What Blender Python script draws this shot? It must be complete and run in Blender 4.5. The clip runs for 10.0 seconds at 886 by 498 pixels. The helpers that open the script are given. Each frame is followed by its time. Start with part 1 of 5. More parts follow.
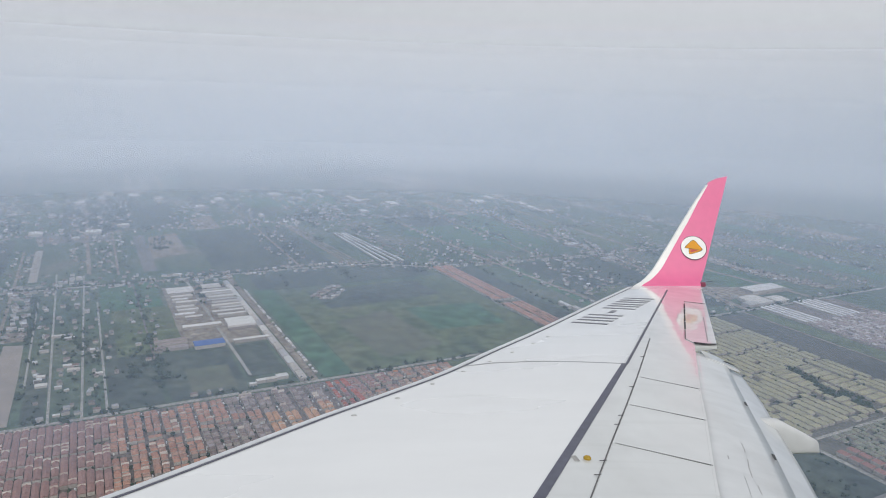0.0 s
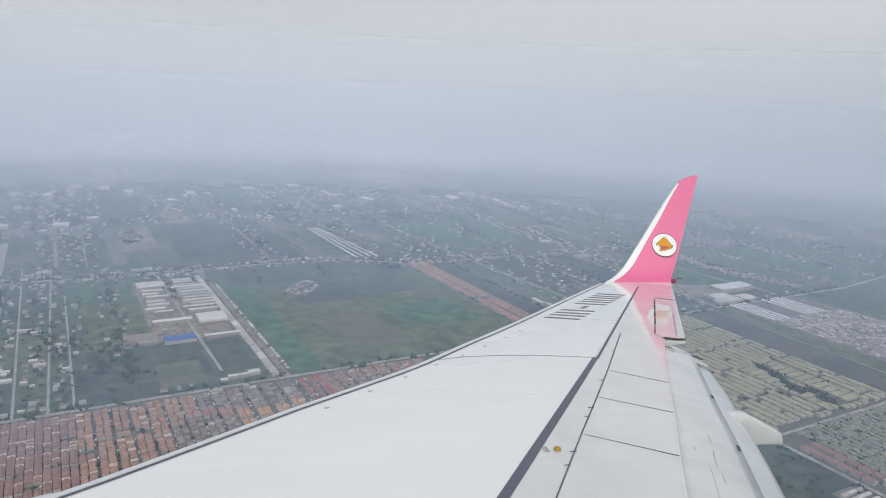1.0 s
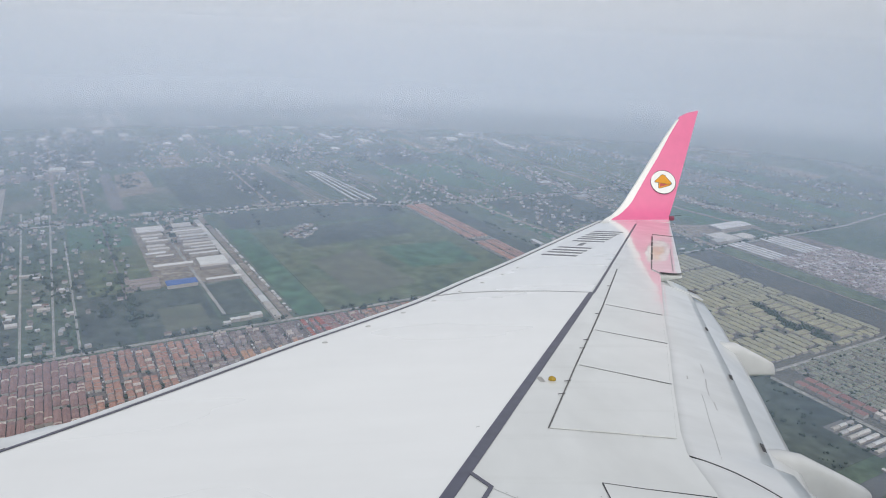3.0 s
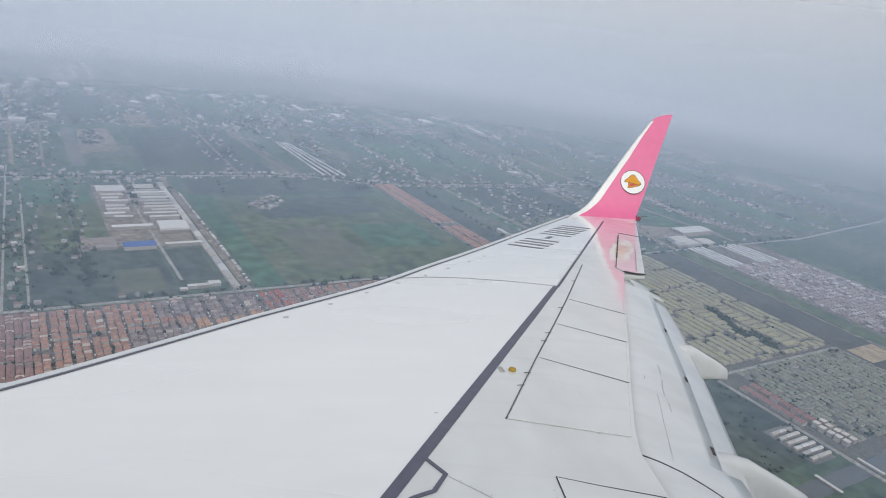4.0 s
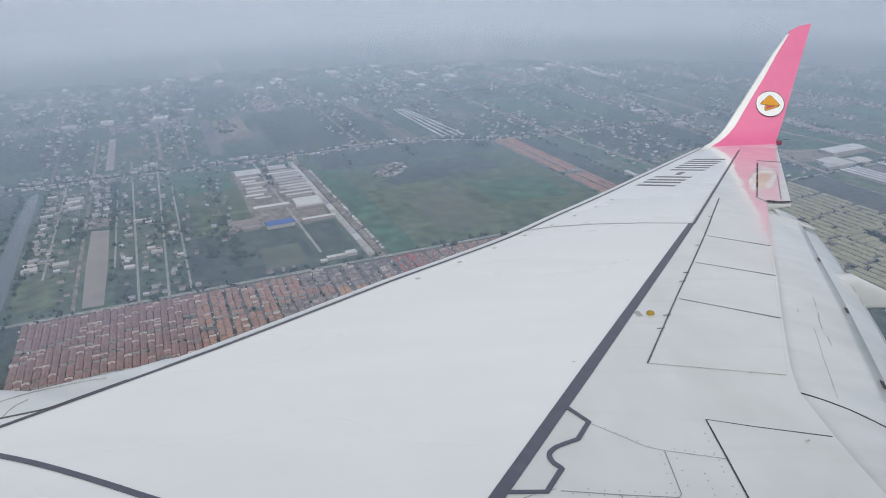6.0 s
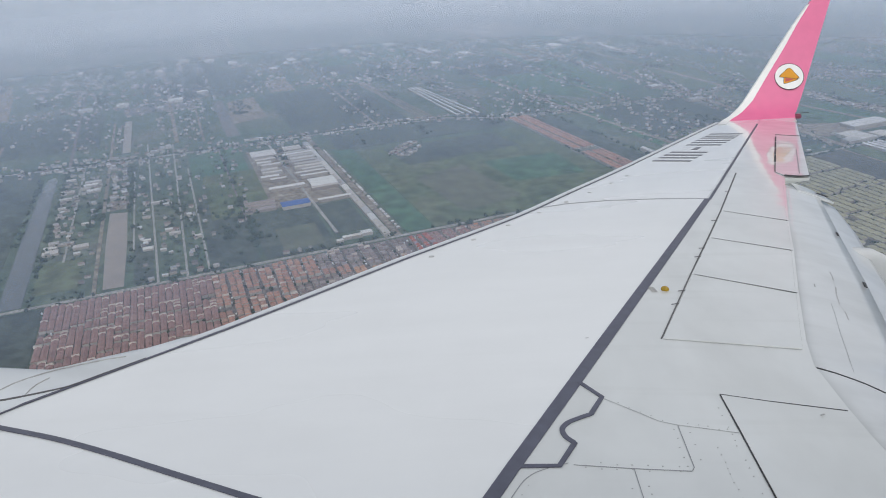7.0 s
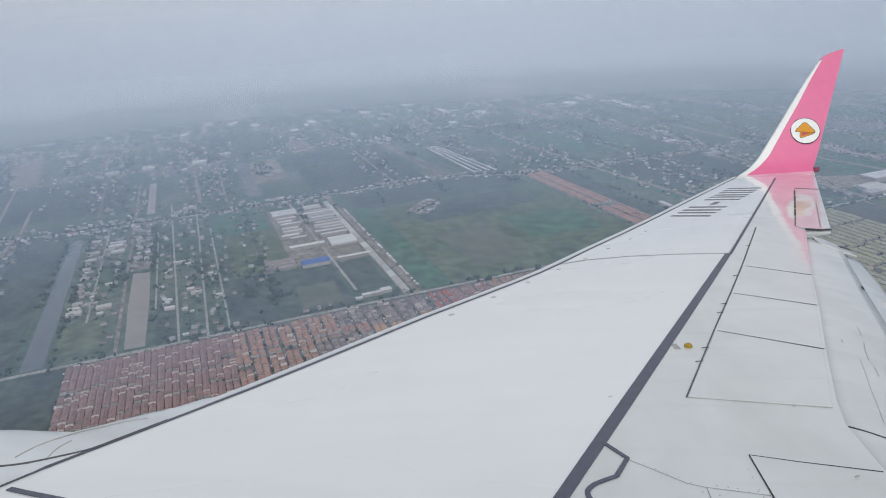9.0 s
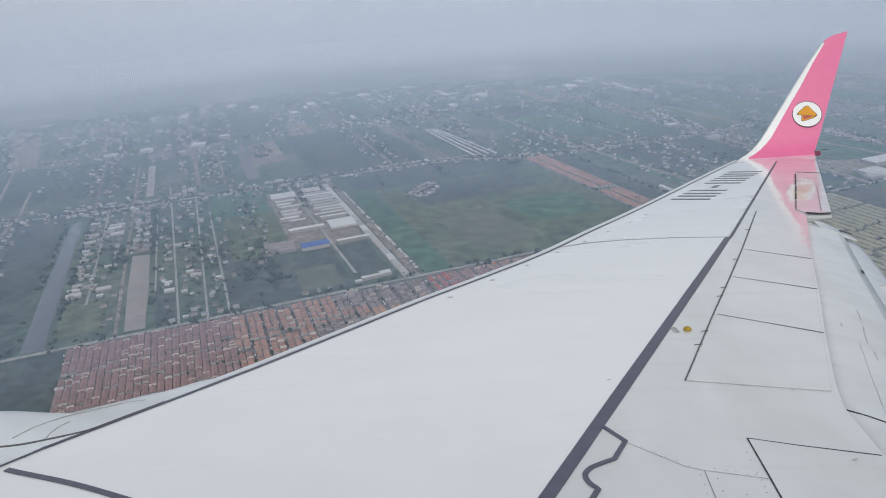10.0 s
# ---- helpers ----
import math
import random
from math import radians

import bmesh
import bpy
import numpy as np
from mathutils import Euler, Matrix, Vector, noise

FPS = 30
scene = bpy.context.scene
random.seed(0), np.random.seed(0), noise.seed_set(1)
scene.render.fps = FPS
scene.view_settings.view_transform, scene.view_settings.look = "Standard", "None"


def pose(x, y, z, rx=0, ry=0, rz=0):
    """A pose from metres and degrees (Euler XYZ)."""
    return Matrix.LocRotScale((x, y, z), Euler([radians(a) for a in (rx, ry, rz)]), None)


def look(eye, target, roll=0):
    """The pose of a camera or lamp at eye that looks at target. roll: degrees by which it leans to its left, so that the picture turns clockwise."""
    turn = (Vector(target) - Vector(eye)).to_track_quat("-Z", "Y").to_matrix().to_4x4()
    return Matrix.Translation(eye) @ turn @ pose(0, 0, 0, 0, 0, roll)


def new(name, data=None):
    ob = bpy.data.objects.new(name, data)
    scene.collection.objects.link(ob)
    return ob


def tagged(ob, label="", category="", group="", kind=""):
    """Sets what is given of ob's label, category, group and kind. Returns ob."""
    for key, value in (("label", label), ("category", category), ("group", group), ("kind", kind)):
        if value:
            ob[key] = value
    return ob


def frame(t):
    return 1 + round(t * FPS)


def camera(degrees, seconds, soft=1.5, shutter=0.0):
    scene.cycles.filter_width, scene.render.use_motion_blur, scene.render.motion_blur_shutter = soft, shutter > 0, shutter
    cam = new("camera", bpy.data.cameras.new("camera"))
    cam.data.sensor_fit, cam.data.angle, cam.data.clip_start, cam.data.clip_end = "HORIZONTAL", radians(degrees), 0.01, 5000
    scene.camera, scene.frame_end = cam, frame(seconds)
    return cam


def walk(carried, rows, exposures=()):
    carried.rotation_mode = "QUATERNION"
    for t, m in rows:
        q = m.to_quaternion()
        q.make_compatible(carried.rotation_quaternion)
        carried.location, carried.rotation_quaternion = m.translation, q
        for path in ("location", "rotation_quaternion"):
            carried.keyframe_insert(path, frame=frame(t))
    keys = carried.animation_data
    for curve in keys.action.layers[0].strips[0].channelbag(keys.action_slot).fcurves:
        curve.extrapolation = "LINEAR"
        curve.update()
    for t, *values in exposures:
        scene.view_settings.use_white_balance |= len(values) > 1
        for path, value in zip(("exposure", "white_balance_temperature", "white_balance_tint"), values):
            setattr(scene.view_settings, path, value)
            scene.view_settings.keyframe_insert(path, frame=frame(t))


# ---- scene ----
# ---- camera: eye, target and roll in the wing's own axes (x outboard, y forward, z off the skin) ----
cam = camera(65.0, 10.0, soft=1.0)
ROWS = [
    (0.0, (2.292, -4.614, 1.841), (4.288, -4.650, 1.717), -1.43),
    (0.5, (2.253, -4.619, 1.834), (4.250, -4.665, 1.724), -1.02),
    (1.0, (2.258, -4.617, 1.818), (4.250, -4.726, 1.682), -0.81),
    (1.5, (2.299, -4.632, 1.786), (4.289, -4.731, 1.607), -0.59),
    (2.0, (2.299, -4.643, 1.784), (4.285, -4.715, 1.558), -1.41),
    (2.5, (2.267, -4.635, 1.775), (4.250, -4.705, 1.521), -0.27),
    (2.7, (2.262, -4.650, 1.750), (4.240, -4.738, 1.468), -1.30),
    (3.8, (2.305, -4.622, 1.768), (4.264, -4.834, 1.424), 1.24),
    (4.0, (2.319, -4.614, 1.748), (4.278, -4.822, 1.402), 3.51),
    (4.5, (2.377, -4.619, 1.656), (4.330, -4.499, 1.241), -5.32),
    (5.0, (2.361, -4.685, 1.709), (4.232, -4.478, 1.032), -5.50),
    (5.5, (2.353, -4.628, 1.693), (4.271, -4.454, 1.156), -3.93),
    (5.7, (2.349, -4.630, 1.729), (4.286, -4.486, 1.254), -3.80),
    (6.8, (2.335, -4.672, 1.728), (4.259, -4.466, 1.223), -5.25),
    (7.0, (2.344, -4.655, 1.719), (4.263, -4.449, 1.194), -5.05),
    (7.5, (2.392, -4.636, 1.729), (4.333, -4.441, 1.290), -5.07),
    (8.0, (2.385, -4.651, 1.724), (4.338, -4.420, 1.365), -5.55),
    (8.5, (2.367, -4.648, 1.719), (4.323, -4.411, 1.377), -6.07),
    (9.0, (2.323, -4.654, 1.738), (4.274, -4.405, 1.376), -5.91),
    (9.5, (2.338, -4.652, 1.732), (4.287, -4.413, 1.350), -5.74),
    (10.0, (2.352, -4.655, 1.725), (4.293, -4.404, 1.316), -5.75),
]
ALTITUDE = 506.0
BANK, PITCH, HEADING = 9.4, -3.0, 0.9
WING = (Matrix.Translation((3, -38, ALTITUDE)) @ Matrix.Rotation(radians(HEADING), 4, "Z") @ Matrix.Rotation(radians(PITCH), 4, "X")
        @ Matrix.Rotation(radians(BANK), 4, "Y") @ Matrix.Translation((-2.32, 4.61, -1.74)))
walk(cam, [(t, WING @ look(e, g, r)) for t, e, g, r in ROWS], [(0.0, 0.12, 6690, 10), (2.5, 0.2, 6690, 10), (4.0, 0.1, 6590, 10), (5.5, 0.07, 6500, 10), (7.0, 0.02, 6500, 10), (10.0, 0.0, 6500, 10)])

# ---- light: thin overcast over a hazy plain ----
SUN_UP, SUN_ROUND = radians(42), radians(262)
world = bpy.data.worlds.new("sky")
scene.world = world
world.use_nodes = True
wn, wl = world.node_tree.nodes, world.node_tree.links
wn.clear()
sky = wn.new("ShaderNodeTexSky")
sky.sky_type, sky.sun_disc = "NISHITA", False
sky.sun_elevation, sky.sun_rotation = SUN_UP, SUN_ROUND
sky.air_density, sky.dust_density = 1.5, 6.0
clear = wn.new("ShaderNodeBackground")
clear.inputs["Strength"].default_value = 0.05
wl.new(sky.outputs[0], clear.inputs["Color"])
cloud = wn.new("ShaderNodeBackground")
cloud.inputs["Color"].default_value = (0.56, 0.595, 0.66, 1)
cloud.inputs["Strength"].default_value = 1.02
billow = wn.new("ShaderNodeTexNoise")
billow.inputs["Scale"].default_value, billow.inputs["Detail"].default_value = 1.1, 1.0
wl.new(wn.new("ShaderNodeTexCoord").outputs["Generated"], billow.inputs["Vector"])
shade = wn.new("ShaderNodeValToRGB")
shade.color_ramp.elements[0].position, shade.color_ramp.elements[0].color = 0.3, (0.50, 0.535, 0.60, 1)
shade.color_ramp.elements[1].position, shade.color_ramp.elements[1].color = 0.7, (0.62, 0.655, 0.715, 1)
wl.new(billow.outputs["Fac"], shade.inputs[0])
wl.new(shade.outputs[0], cloud.inputs["Color"])
both = wn.new("ShaderNodeMixShader")
both.inputs[0].default_value = 0.88
wl.new(clear.outputs[0], both.inputs[1])
wl.new(cloud.outputs[0], both.inputs[2])
out = wn.new("ShaderNodeOutputWorld")
wl.new(both.outputs[0], out.inputs["Surface"])
sun = new("sun", bpy.data.lights.new("sun", "SUN"))
sun.data.energy, sun.data.angle, sun.data.color = 1.35, radians(24), (1.0, 0.97, 0.93)
sun_way = Vector((math.sin(SUN_ROUND) * math.cos(SUN_UP), math.cos(SUN_ROUND) * math.cos(SUN_UP), math.sin(SUN_UP)))
sun.rotation_euler = (-sun_way).to_track_quat("-Z", "Y").to_euler()


# ---- materials ----
def nodes_of(name):
    m = bpy.data.materials.new(name)
    m.use_nodes = True
    n = m.node_tree.nodes
    return m, n, m.node_tree.links, n["Principled BSDF"]


def ramp(n, stops):
    r = n.new("ShaderNodeValToRGB")
    e = r.color_ramp.elements
    while len(e) < len(stops):
        e.new(0.5)
    for el, (p, c) in zip(e, stops):
        el.position, el.color = p, (*c, 1)
    return r


def noise_node(n, l, coord, scale, detail=4.0, stretch=None):
    t = n.new("ShaderNodeTexNoise")
    t.inputs["Scale"].default_value, t.inputs["Detail"].default_value = scale, detail
    if stretch:
        mp = n.new("ShaderNodeMapping")
        mp.inputs["Scale"].default_value = stretch
        l.new(coord, mp.inputs["Vector"])
        coord = mp.outputs[0]
    l.new(coord, t.inputs["Vector"])
    return t


def mixed(n, l, kind, fac, a, b):
    m = n.new("ShaderNodeMix")
    m.data_type, m.blend_type = "RGBA", kind
    for sock, v in ((m.inputs["Factor"], fac), (m.inputs["A"], a), (m.inputs["B"], b)):
        if isinstance(v, (int, float)):
            sock.default_value = v
        elif isinstance(v, tuple):
            sock.default_value = (*v, 1)
        else:
            l.new(v, sock)
    return m.outputs["Result"]


def surface(name, base, rough=0.6, metal=0.0, grain=8.0, amount=0.12, coarse=0.6, bump=0.0, stretch=None, coat=0.0, spread=0.0, sheen=0.06, stain=0.0, wave=0.0):
    """A painted or natural surface: two scales of variation, a little relief and uneven gloss."""
    m, n, l, p = nodes_of(name)
    co = n.new("ShaderNodeTexCoord").outputs["Object"]
    fine, wide = noise_node(n, l, co, grain, 5, stretch), noise_node(n, l, co, coarse, 3, stretch)
    lo, hi = tuple(c * (1 - amount) for c in base), tuple(min(1, c * (1 + amount)) for c in base)
    r1 = ramp(n, [(0.3, lo), (0.7, hi)])
    l.new(fine.outputs["Fac"], r1.inputs[0])
    r2 = ramp(n, [(0.3, tuple(1 - amount for _ in base)), (0.7, (1, 1, 1))])
    l.new(wide.outputs["Fac"], r2.inputs[0])
    col = mixed(n, l, "MULTIPLY", 1.0, r1.outputs[0], r2.outputs[0])
    if stain:
        blot = noise_node(n, l, co, 0.9, 7, (0.7, 1.6, 1))
        r3 = ramp(n, [(0.5, (1, 1, 1)), (0.62, (1 - stain, 1 - stain * 1.04, 1 - stain * 1.15)), (0.74, (1 - stain * 1.7, 1 - stain * 1.75, 1 - stain * 1.9))])
        l.new(blot.outputs["Fac"], r3.inputs[0])
        streak = noise_node(n, l, co, 2.6, 5, (3.0, 0.22, 1))
        r4 = ramp(n, [(0.56, (1, 1, 1)), (0.72, (1 - stain, 1 - stain, 1 - stain * 1.1))])
        l.new(streak.outputs["Fac"], r4.inputs[0])
        col = mixed(n, l, "MULTIPLY", 1.0, mixed(n, l, "MULTIPLY", 1.0, col, r3.outputs[0]), r4.outputs[0])
    if spread:
        g = n.new("ShaderNodeNewGeometry")
        hs = n.new("ShaderNodeHueSaturation")
        mr = n.new("ShaderNodeMapRange")
        mr.inputs["To Min"].default_value, mr.inputs["To Max"].default_value = 1 - spread, 1 + spread
        l.new(g.outputs["Random Per Island"], mr.inputs[0])
        l.new(mr.outputs[0], hs.inputs["Value"])
        l.new(col, hs.inputs["Color"])
        col = hs.outputs[0]
    l.new(col, p.inputs["Base Color"])
    rr = n.new("ShaderNodeMapRange")
    rr.inputs["To Min"].default_value, rr.inputs["To Max"].default_value = rough * 0.8, min(1, rough * 1.2)
    l.new(wide.outputs["Fac"], rr.inputs[0])
    l.new(rr.outputs[0], p.inputs["Roughness"])
    p.inputs["Metallic"].default_value = metal
    p.inputs["Coat Weight"].default_value = coat
    p.inputs["Coat Roughness"].default_value = sheen
    if bump:
        b = n.new("ShaderNodeBump")
        b.inputs["Strength"].default_value, b.inputs["Distance"].default_value = 1.0, bump
        l.new(fine.outputs["Fac"], b.inputs["Height"])
        l.new(b.outputs[0], p.inputs["Normal"])
    if wave:
        b = n.new("ShaderNodeBump")
        b.inputs["Strength"].default_value, b.inputs["Distance"].default_value = 1.0, wave
        l.new(noise_node(n, l, co, 2.2, 1, (1, 1.6, 1)).outputs["Fac"], b.inputs["Height"])
        l.new(b.outputs[0], p.inputs["Coat Normal"])
    return m


def roofs(name, colours, spread=0.0):
    """Roof tiles whose colour changes from building to building."""
    m, n, l, p = nodes_of(name)
    g = n.new("ShaderNodeNewGeometry")
    r = ramp(n, [(i / max(1, len(colours) - 1), c) for i, c in enumerate(colours)])
    pick = n.new("ShaderNodeMath")
    pick.operation = "ADD"
    turn = n.new("ShaderNodeMath")
    turn.operation = "FRACT"
    l.new(g.outputs["Random Per Island"], pick.inputs[0])
    l.new(n.new("ShaderNodeObjectInfo").outputs["Random"], pick.inputs[1])
    l.new(pick.outputs[0], turn.inputs[0])
    l.new(turn.outputs[0], r.inputs[0])
    co = n.new("ShaderNodeTexCoord").outputs["Object"]
    t = noise_node(n, l, co, 0.35, 4)
    r2 = ramp(n, [(0.3, (0.78, 0.78, 0.78)), (0.7, (1, 1, 1))])
    l.new(t.outputs["Fac"], r2.inputs[0])
    l.new(mixed(n, l, "MULTIPLY", 1.0, r.outputs[0], r2.outputs[0]), p.inputs["Base Color"])
    p.inputs["Roughness"].default_value = 0.8
    return m


def ground_mix(name, colours, scale, fine, rough=0.95, stretch=None, mottle=0.6):
    m, n, l, p = nodes_of(name)
    co = n.new("ShaderNodeTexCoord").outputs["Object"]
    big = noise_node(n, l, co, scale, 6, stretch)
    r = ramp(n, [(0.28 + 0.44 * i / (len(colours) - 1), c) for i, c in enumerate(colours)])
    l.new(big.outputs["Fac"], r.inputs[0])
    small = noise_node(n, l, co, fine, 5)
    r2 = ramp(n, [(0.35, (mottle, mottle, mottle)), (0.65, (1.15, 1.15, 1.1))])
    l.new(small.outputs["Fac"], r2.inputs[0])
    l.new(mixed(n, l, "MULTIPLY", 1.0, r.outputs[0], r2.outputs[0]), p.inputs["Base Color"])
    p.inputs["Roughness"].default_value = rough
    return m


def haze_sheet(name, density, base, bottom, top, tint):
    """Haze put into a sheet's tint: scatters a share of the light and lets the rest pass; thins out at its foot and its
    top.
    """
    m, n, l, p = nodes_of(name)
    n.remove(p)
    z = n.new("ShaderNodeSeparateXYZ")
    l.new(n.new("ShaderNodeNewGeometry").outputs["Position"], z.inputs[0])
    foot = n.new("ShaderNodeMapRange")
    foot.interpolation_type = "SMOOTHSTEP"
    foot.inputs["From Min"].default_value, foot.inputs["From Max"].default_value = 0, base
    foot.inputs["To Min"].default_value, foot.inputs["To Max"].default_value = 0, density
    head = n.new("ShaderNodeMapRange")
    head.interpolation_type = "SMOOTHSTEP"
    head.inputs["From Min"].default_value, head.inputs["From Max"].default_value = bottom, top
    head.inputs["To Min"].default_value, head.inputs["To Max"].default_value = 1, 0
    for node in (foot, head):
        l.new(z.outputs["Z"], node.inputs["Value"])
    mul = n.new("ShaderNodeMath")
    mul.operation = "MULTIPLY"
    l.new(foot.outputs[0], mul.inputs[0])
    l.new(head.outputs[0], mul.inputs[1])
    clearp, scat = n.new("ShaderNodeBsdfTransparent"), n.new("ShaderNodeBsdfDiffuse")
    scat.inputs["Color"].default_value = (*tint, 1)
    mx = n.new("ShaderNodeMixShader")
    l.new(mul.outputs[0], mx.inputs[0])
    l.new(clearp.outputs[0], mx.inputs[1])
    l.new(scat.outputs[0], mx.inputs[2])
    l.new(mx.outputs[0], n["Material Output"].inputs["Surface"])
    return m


PAINT = surface("white_aircraft_paint", (0.855, 0.868, 0.862), 0.28, grain=3, amount=0.02, coarse=0.7, stretch=(1, 0.35, 1), coat=1.0, bump=0.0009, stain=0.012)
PAINT2 = surface("grey_white_panel_paint", (0.695, 0.715, 0.705), 0.3, grain=3, amount=0.05, coarse=1.1, stretch=(0.6, 1, 1), coat=1.0, bump=0.0003, sheen=0.055, stain=0.05, wave=0.004)
COWL = surface("grey_cowling_paint", (0.66, 0.69, 0.71), 0.35, grain=3, amount=0.08, coarse=1.5, stretch=(1, 0.4, 1))
FLAPP = surface("flap_paint", (0.66, 0.68, 0.685), 0.34, grain=5, amount=0.06, coarse=1.2, stretch=(1, 0.3, 1), stain=0.07, coat=0.7, sheen=0.05, wave=0.004)
FAIR = surface("fairing_paint", (0.63, 0.645, 0.65), 0.45, grain=5, amount=0.06, coarse=1.4, stain=0.06, coat=0.2)
SLAT = surface("bare_metal_edge", (0.72, 0.74, 0.76), 0.35, metal=0.3, grain=9, amount=0.05)
PINK = surface("pink_paint", (0.80, 0.165, 0.335), 0.42, grain=5, amount=0.03, coarse=1.2, coat=0.1)
STRIPE = surface("dark_grey_stripe", (0.105, 0.11, 0.15), 0.5, grain=14, amount=0.12)
SEALANT = surface("grey_sealant", (0.13, 0.13, 0.135), 0.7, grain=20, amount=0.15)
GAP = surface("dark_seal", (0.05, 0.05, 0.055), 0.7, grain=20, amount=0.15)
SEAM = surface("thin_panel_seam", (0.30, 0.31, 0.33), 0.6, grain=20, amount=0.12)
FAINT = surface("faint_panel_seam", (0.47, 0.48, 0.49), 0.6, grain=20, amount=0.2)
LETTER = surface("grey_lettering", (0.17, 0.175, 0.20), 0.45, grain=14, amount=0.1)
GRIME = surface("grey_grime", (0.46, 0.46, 0.46), 0.6, grain=10, amount=0.25)
CAP = surface("grey_white_cap_paint", (0.47, 0.475, 0.47), 0.5, grain=30, amount=0.15)
WHITE = surface("white_decal", (0.85, 0.85, 0.83), 0.35, grain=10, amount=0.03)
ORANGE = surface("orange_decal", (0.76, 0.33, 0.012), 0.6, grain=10, amount=0.04)
REDD = surface("red_decal", (0.55, 0.10, 0.08), 0.6, grain=10, amount=0.05)
MAROON = surface("dark_red_plastic", (0.30, 0.07, 0.12), 0.35, grain=20, amount=0.1)
AMBER = surface("amber_plastic", (0.40, 0.26, 0.02), 0.25, grain=30, amount=0.1)

GROUND = ground_mix("rough_grassland", [(0.059, 0.088, 0.073), (0.088, 0.132, 0.088), (0.121, 0.151, 0.108), (0.196, 0.196, 0.167)], 0.004, 0.05)
GREEN = ground_mix("green_rice_field", [(0.060, 0.128, 0.078), (0.074, 0.156, 0.088), (0.095, 0.15, 0.092)], 0.006, 0.03)
MEADOW = ground_mix("rough_meadow", [(0.074, 0.108, 0.066), (0.116, 0.149, 0.082), (0.149, 0.166, 0.1)], 0.008, 0.04)
DARKF = ground_mix("dark_scrub", [(0.056, 0.071, 0.067), (0.083, 0.103, 0.083), (0.107, 0.127, 0.10)], 0.01, 0.05)
MUD = ground_mix("grey_mud", [(0.13, 0.13, 0.125), (0.17, 0.165, 0.16), (0.19, 0.185, 0.18)], 0.004, 0.03, mottle=0.9)
CLAY = ground_mix("brown_silty_water", [(0.24, 0.20, 0.175), (0.26, 0.22, 0.19), (0.28, 0.235, 0.205)], 0.006, 0.03, 0.4, mottle=0.95)
WORN = ground_mix("worn_grass", [(0.10, 0.12, 0.082), (0.125, 0.135, 0.095), (0.14, 0.145, 0.108)], 0.006, 0.03, mottle=0.8)
FALLOW = ground_mix("fallow_soil", [(0.075, 0.078, 0.072), (0.098, 0.1, 0.09), (0.122, 0.118, 0.105)], 0.012, 0.06, mottle=0.8)
TAN = ground_mix("tan_soil", [(0.33, 0.26, 0.18), (0.40, 0.32, 0.22), (0.44, 0.36, 0.26)], 0.02, 0.08, mottle=0.85)
SAND = ground_mix("bare_sandy_soil", [(0.20, 0.17, 0.14), (0.27, 0.23, 0.19), (0.33, 0.29, 0.25)], 0.02, 0.08)
WATER = surface("grey_pond_water", (0.10, 0.11, 0.11), 0.12, grain=0.05, amount=0.1, coarse=0.01)
ASPHALT = ground_mix("worn_road", [(0.27, 0.26, 0.24), (0.36, 0.345, 0.32), (0.43, 0.41, 0.38)], 0.02, 0.2)
BACKLANE = ground_mix("weedy_lane", [(0.115, 0.115, 0.1), (0.155, 0.15, 0.135), (0.13, 0.135, 0.11)], 0.03, 0.2)
LANE = ground_mix("estate_lane", [(0.16, 0.138, 0.13), (0.21, 0.182, 0.172), (0.175, 0.158, 0.144)], 0.03, 0.2)
LEAF = roofs("tree_leaf", [(0.032, 0.050, 0.034), (0.045, 0.07, 0.042), (0.06, 0.085, 0.05)])
WALLM = roofs("plaster_wall", [(0.42, 0.38, 0.33), (0.55, 0.52, 0.48), (0.34, 0.30, 0.27)])
TERRA = roofs("terracotta_roof", [(0.36, 0.20, 0.155), (0.43, 0.24, 0.18), (0.465, 0.275, 0.205), (0.33, 0.20, 0.162), (0.42, 0.28, 0.225)])
BROWN = roofs("brown_roof", [(0.30, 0.185, 0.168), (0.345, 0.21, 0.188), (0.285, 0.182, 0.168), (0.365, 0.235, 0.212), (0.325, 0.195, 0.172)])
GREYR = roofs("grey_roof", [(0.184, 0.144, 0.138), (0.241, 0.196, 0.184), (0.299, 0.241, 0.224), (0.345, 0.31, 0.31)])
PALE = roofs("pale_orange_roof", [(0.506, 0.297, 0.187), (0.572, 0.352, 0.231), (0.473, 0.264, 0.165)])
REDR = roofs("red_roof", [(0.36, 0.115, 0.09), (0.42, 0.15, 0.11), (0.30, 0.12, 0.105), (0.30, 0.25, 0.27)])
MIXR = roofs("mixed_roof", [(0.345, 0.184, 0.127), (0.391, 0.253, 0.196), (0.287, 0.23, 0.207), (0.46, 0.218, 0.127), (0.414, 0.322, 0.265)])
BEIGE = roofs("beige_green_roof", [(0.36, 0.342, 0.215), (0.395, 0.375, 0.245), (0.31, 0.298, 0.20), (0.37, 0.355, 0.25)])
TOWNR = roofs("town_roof", [(0.13, 0.125, 0.13), (0.30, 0.30, 0.30), (0.22, 0.14, 0.115), (0.46, 0.46, 0.455), (0.17, 0.18, 0.20), (0.68, 0.68, 0.67), (0.24, 0.21, 0.19), (0.15, 0.14, 0.13)])
PARTY = roofs("pale_render", [(0.60, 0.52, 0.46), (0.72, 0.66, 0.60), (0.55, 0.46, 0.40)])
PINKR = roofs("pinkish_grey_roof", [(0.30, 0.245, 0.245), (0.38, 0.31, 0.31), (0.34, 0.27, 0.26), (0.60, 0.56, 0.55), (0.28, 0.25, 0.26)])
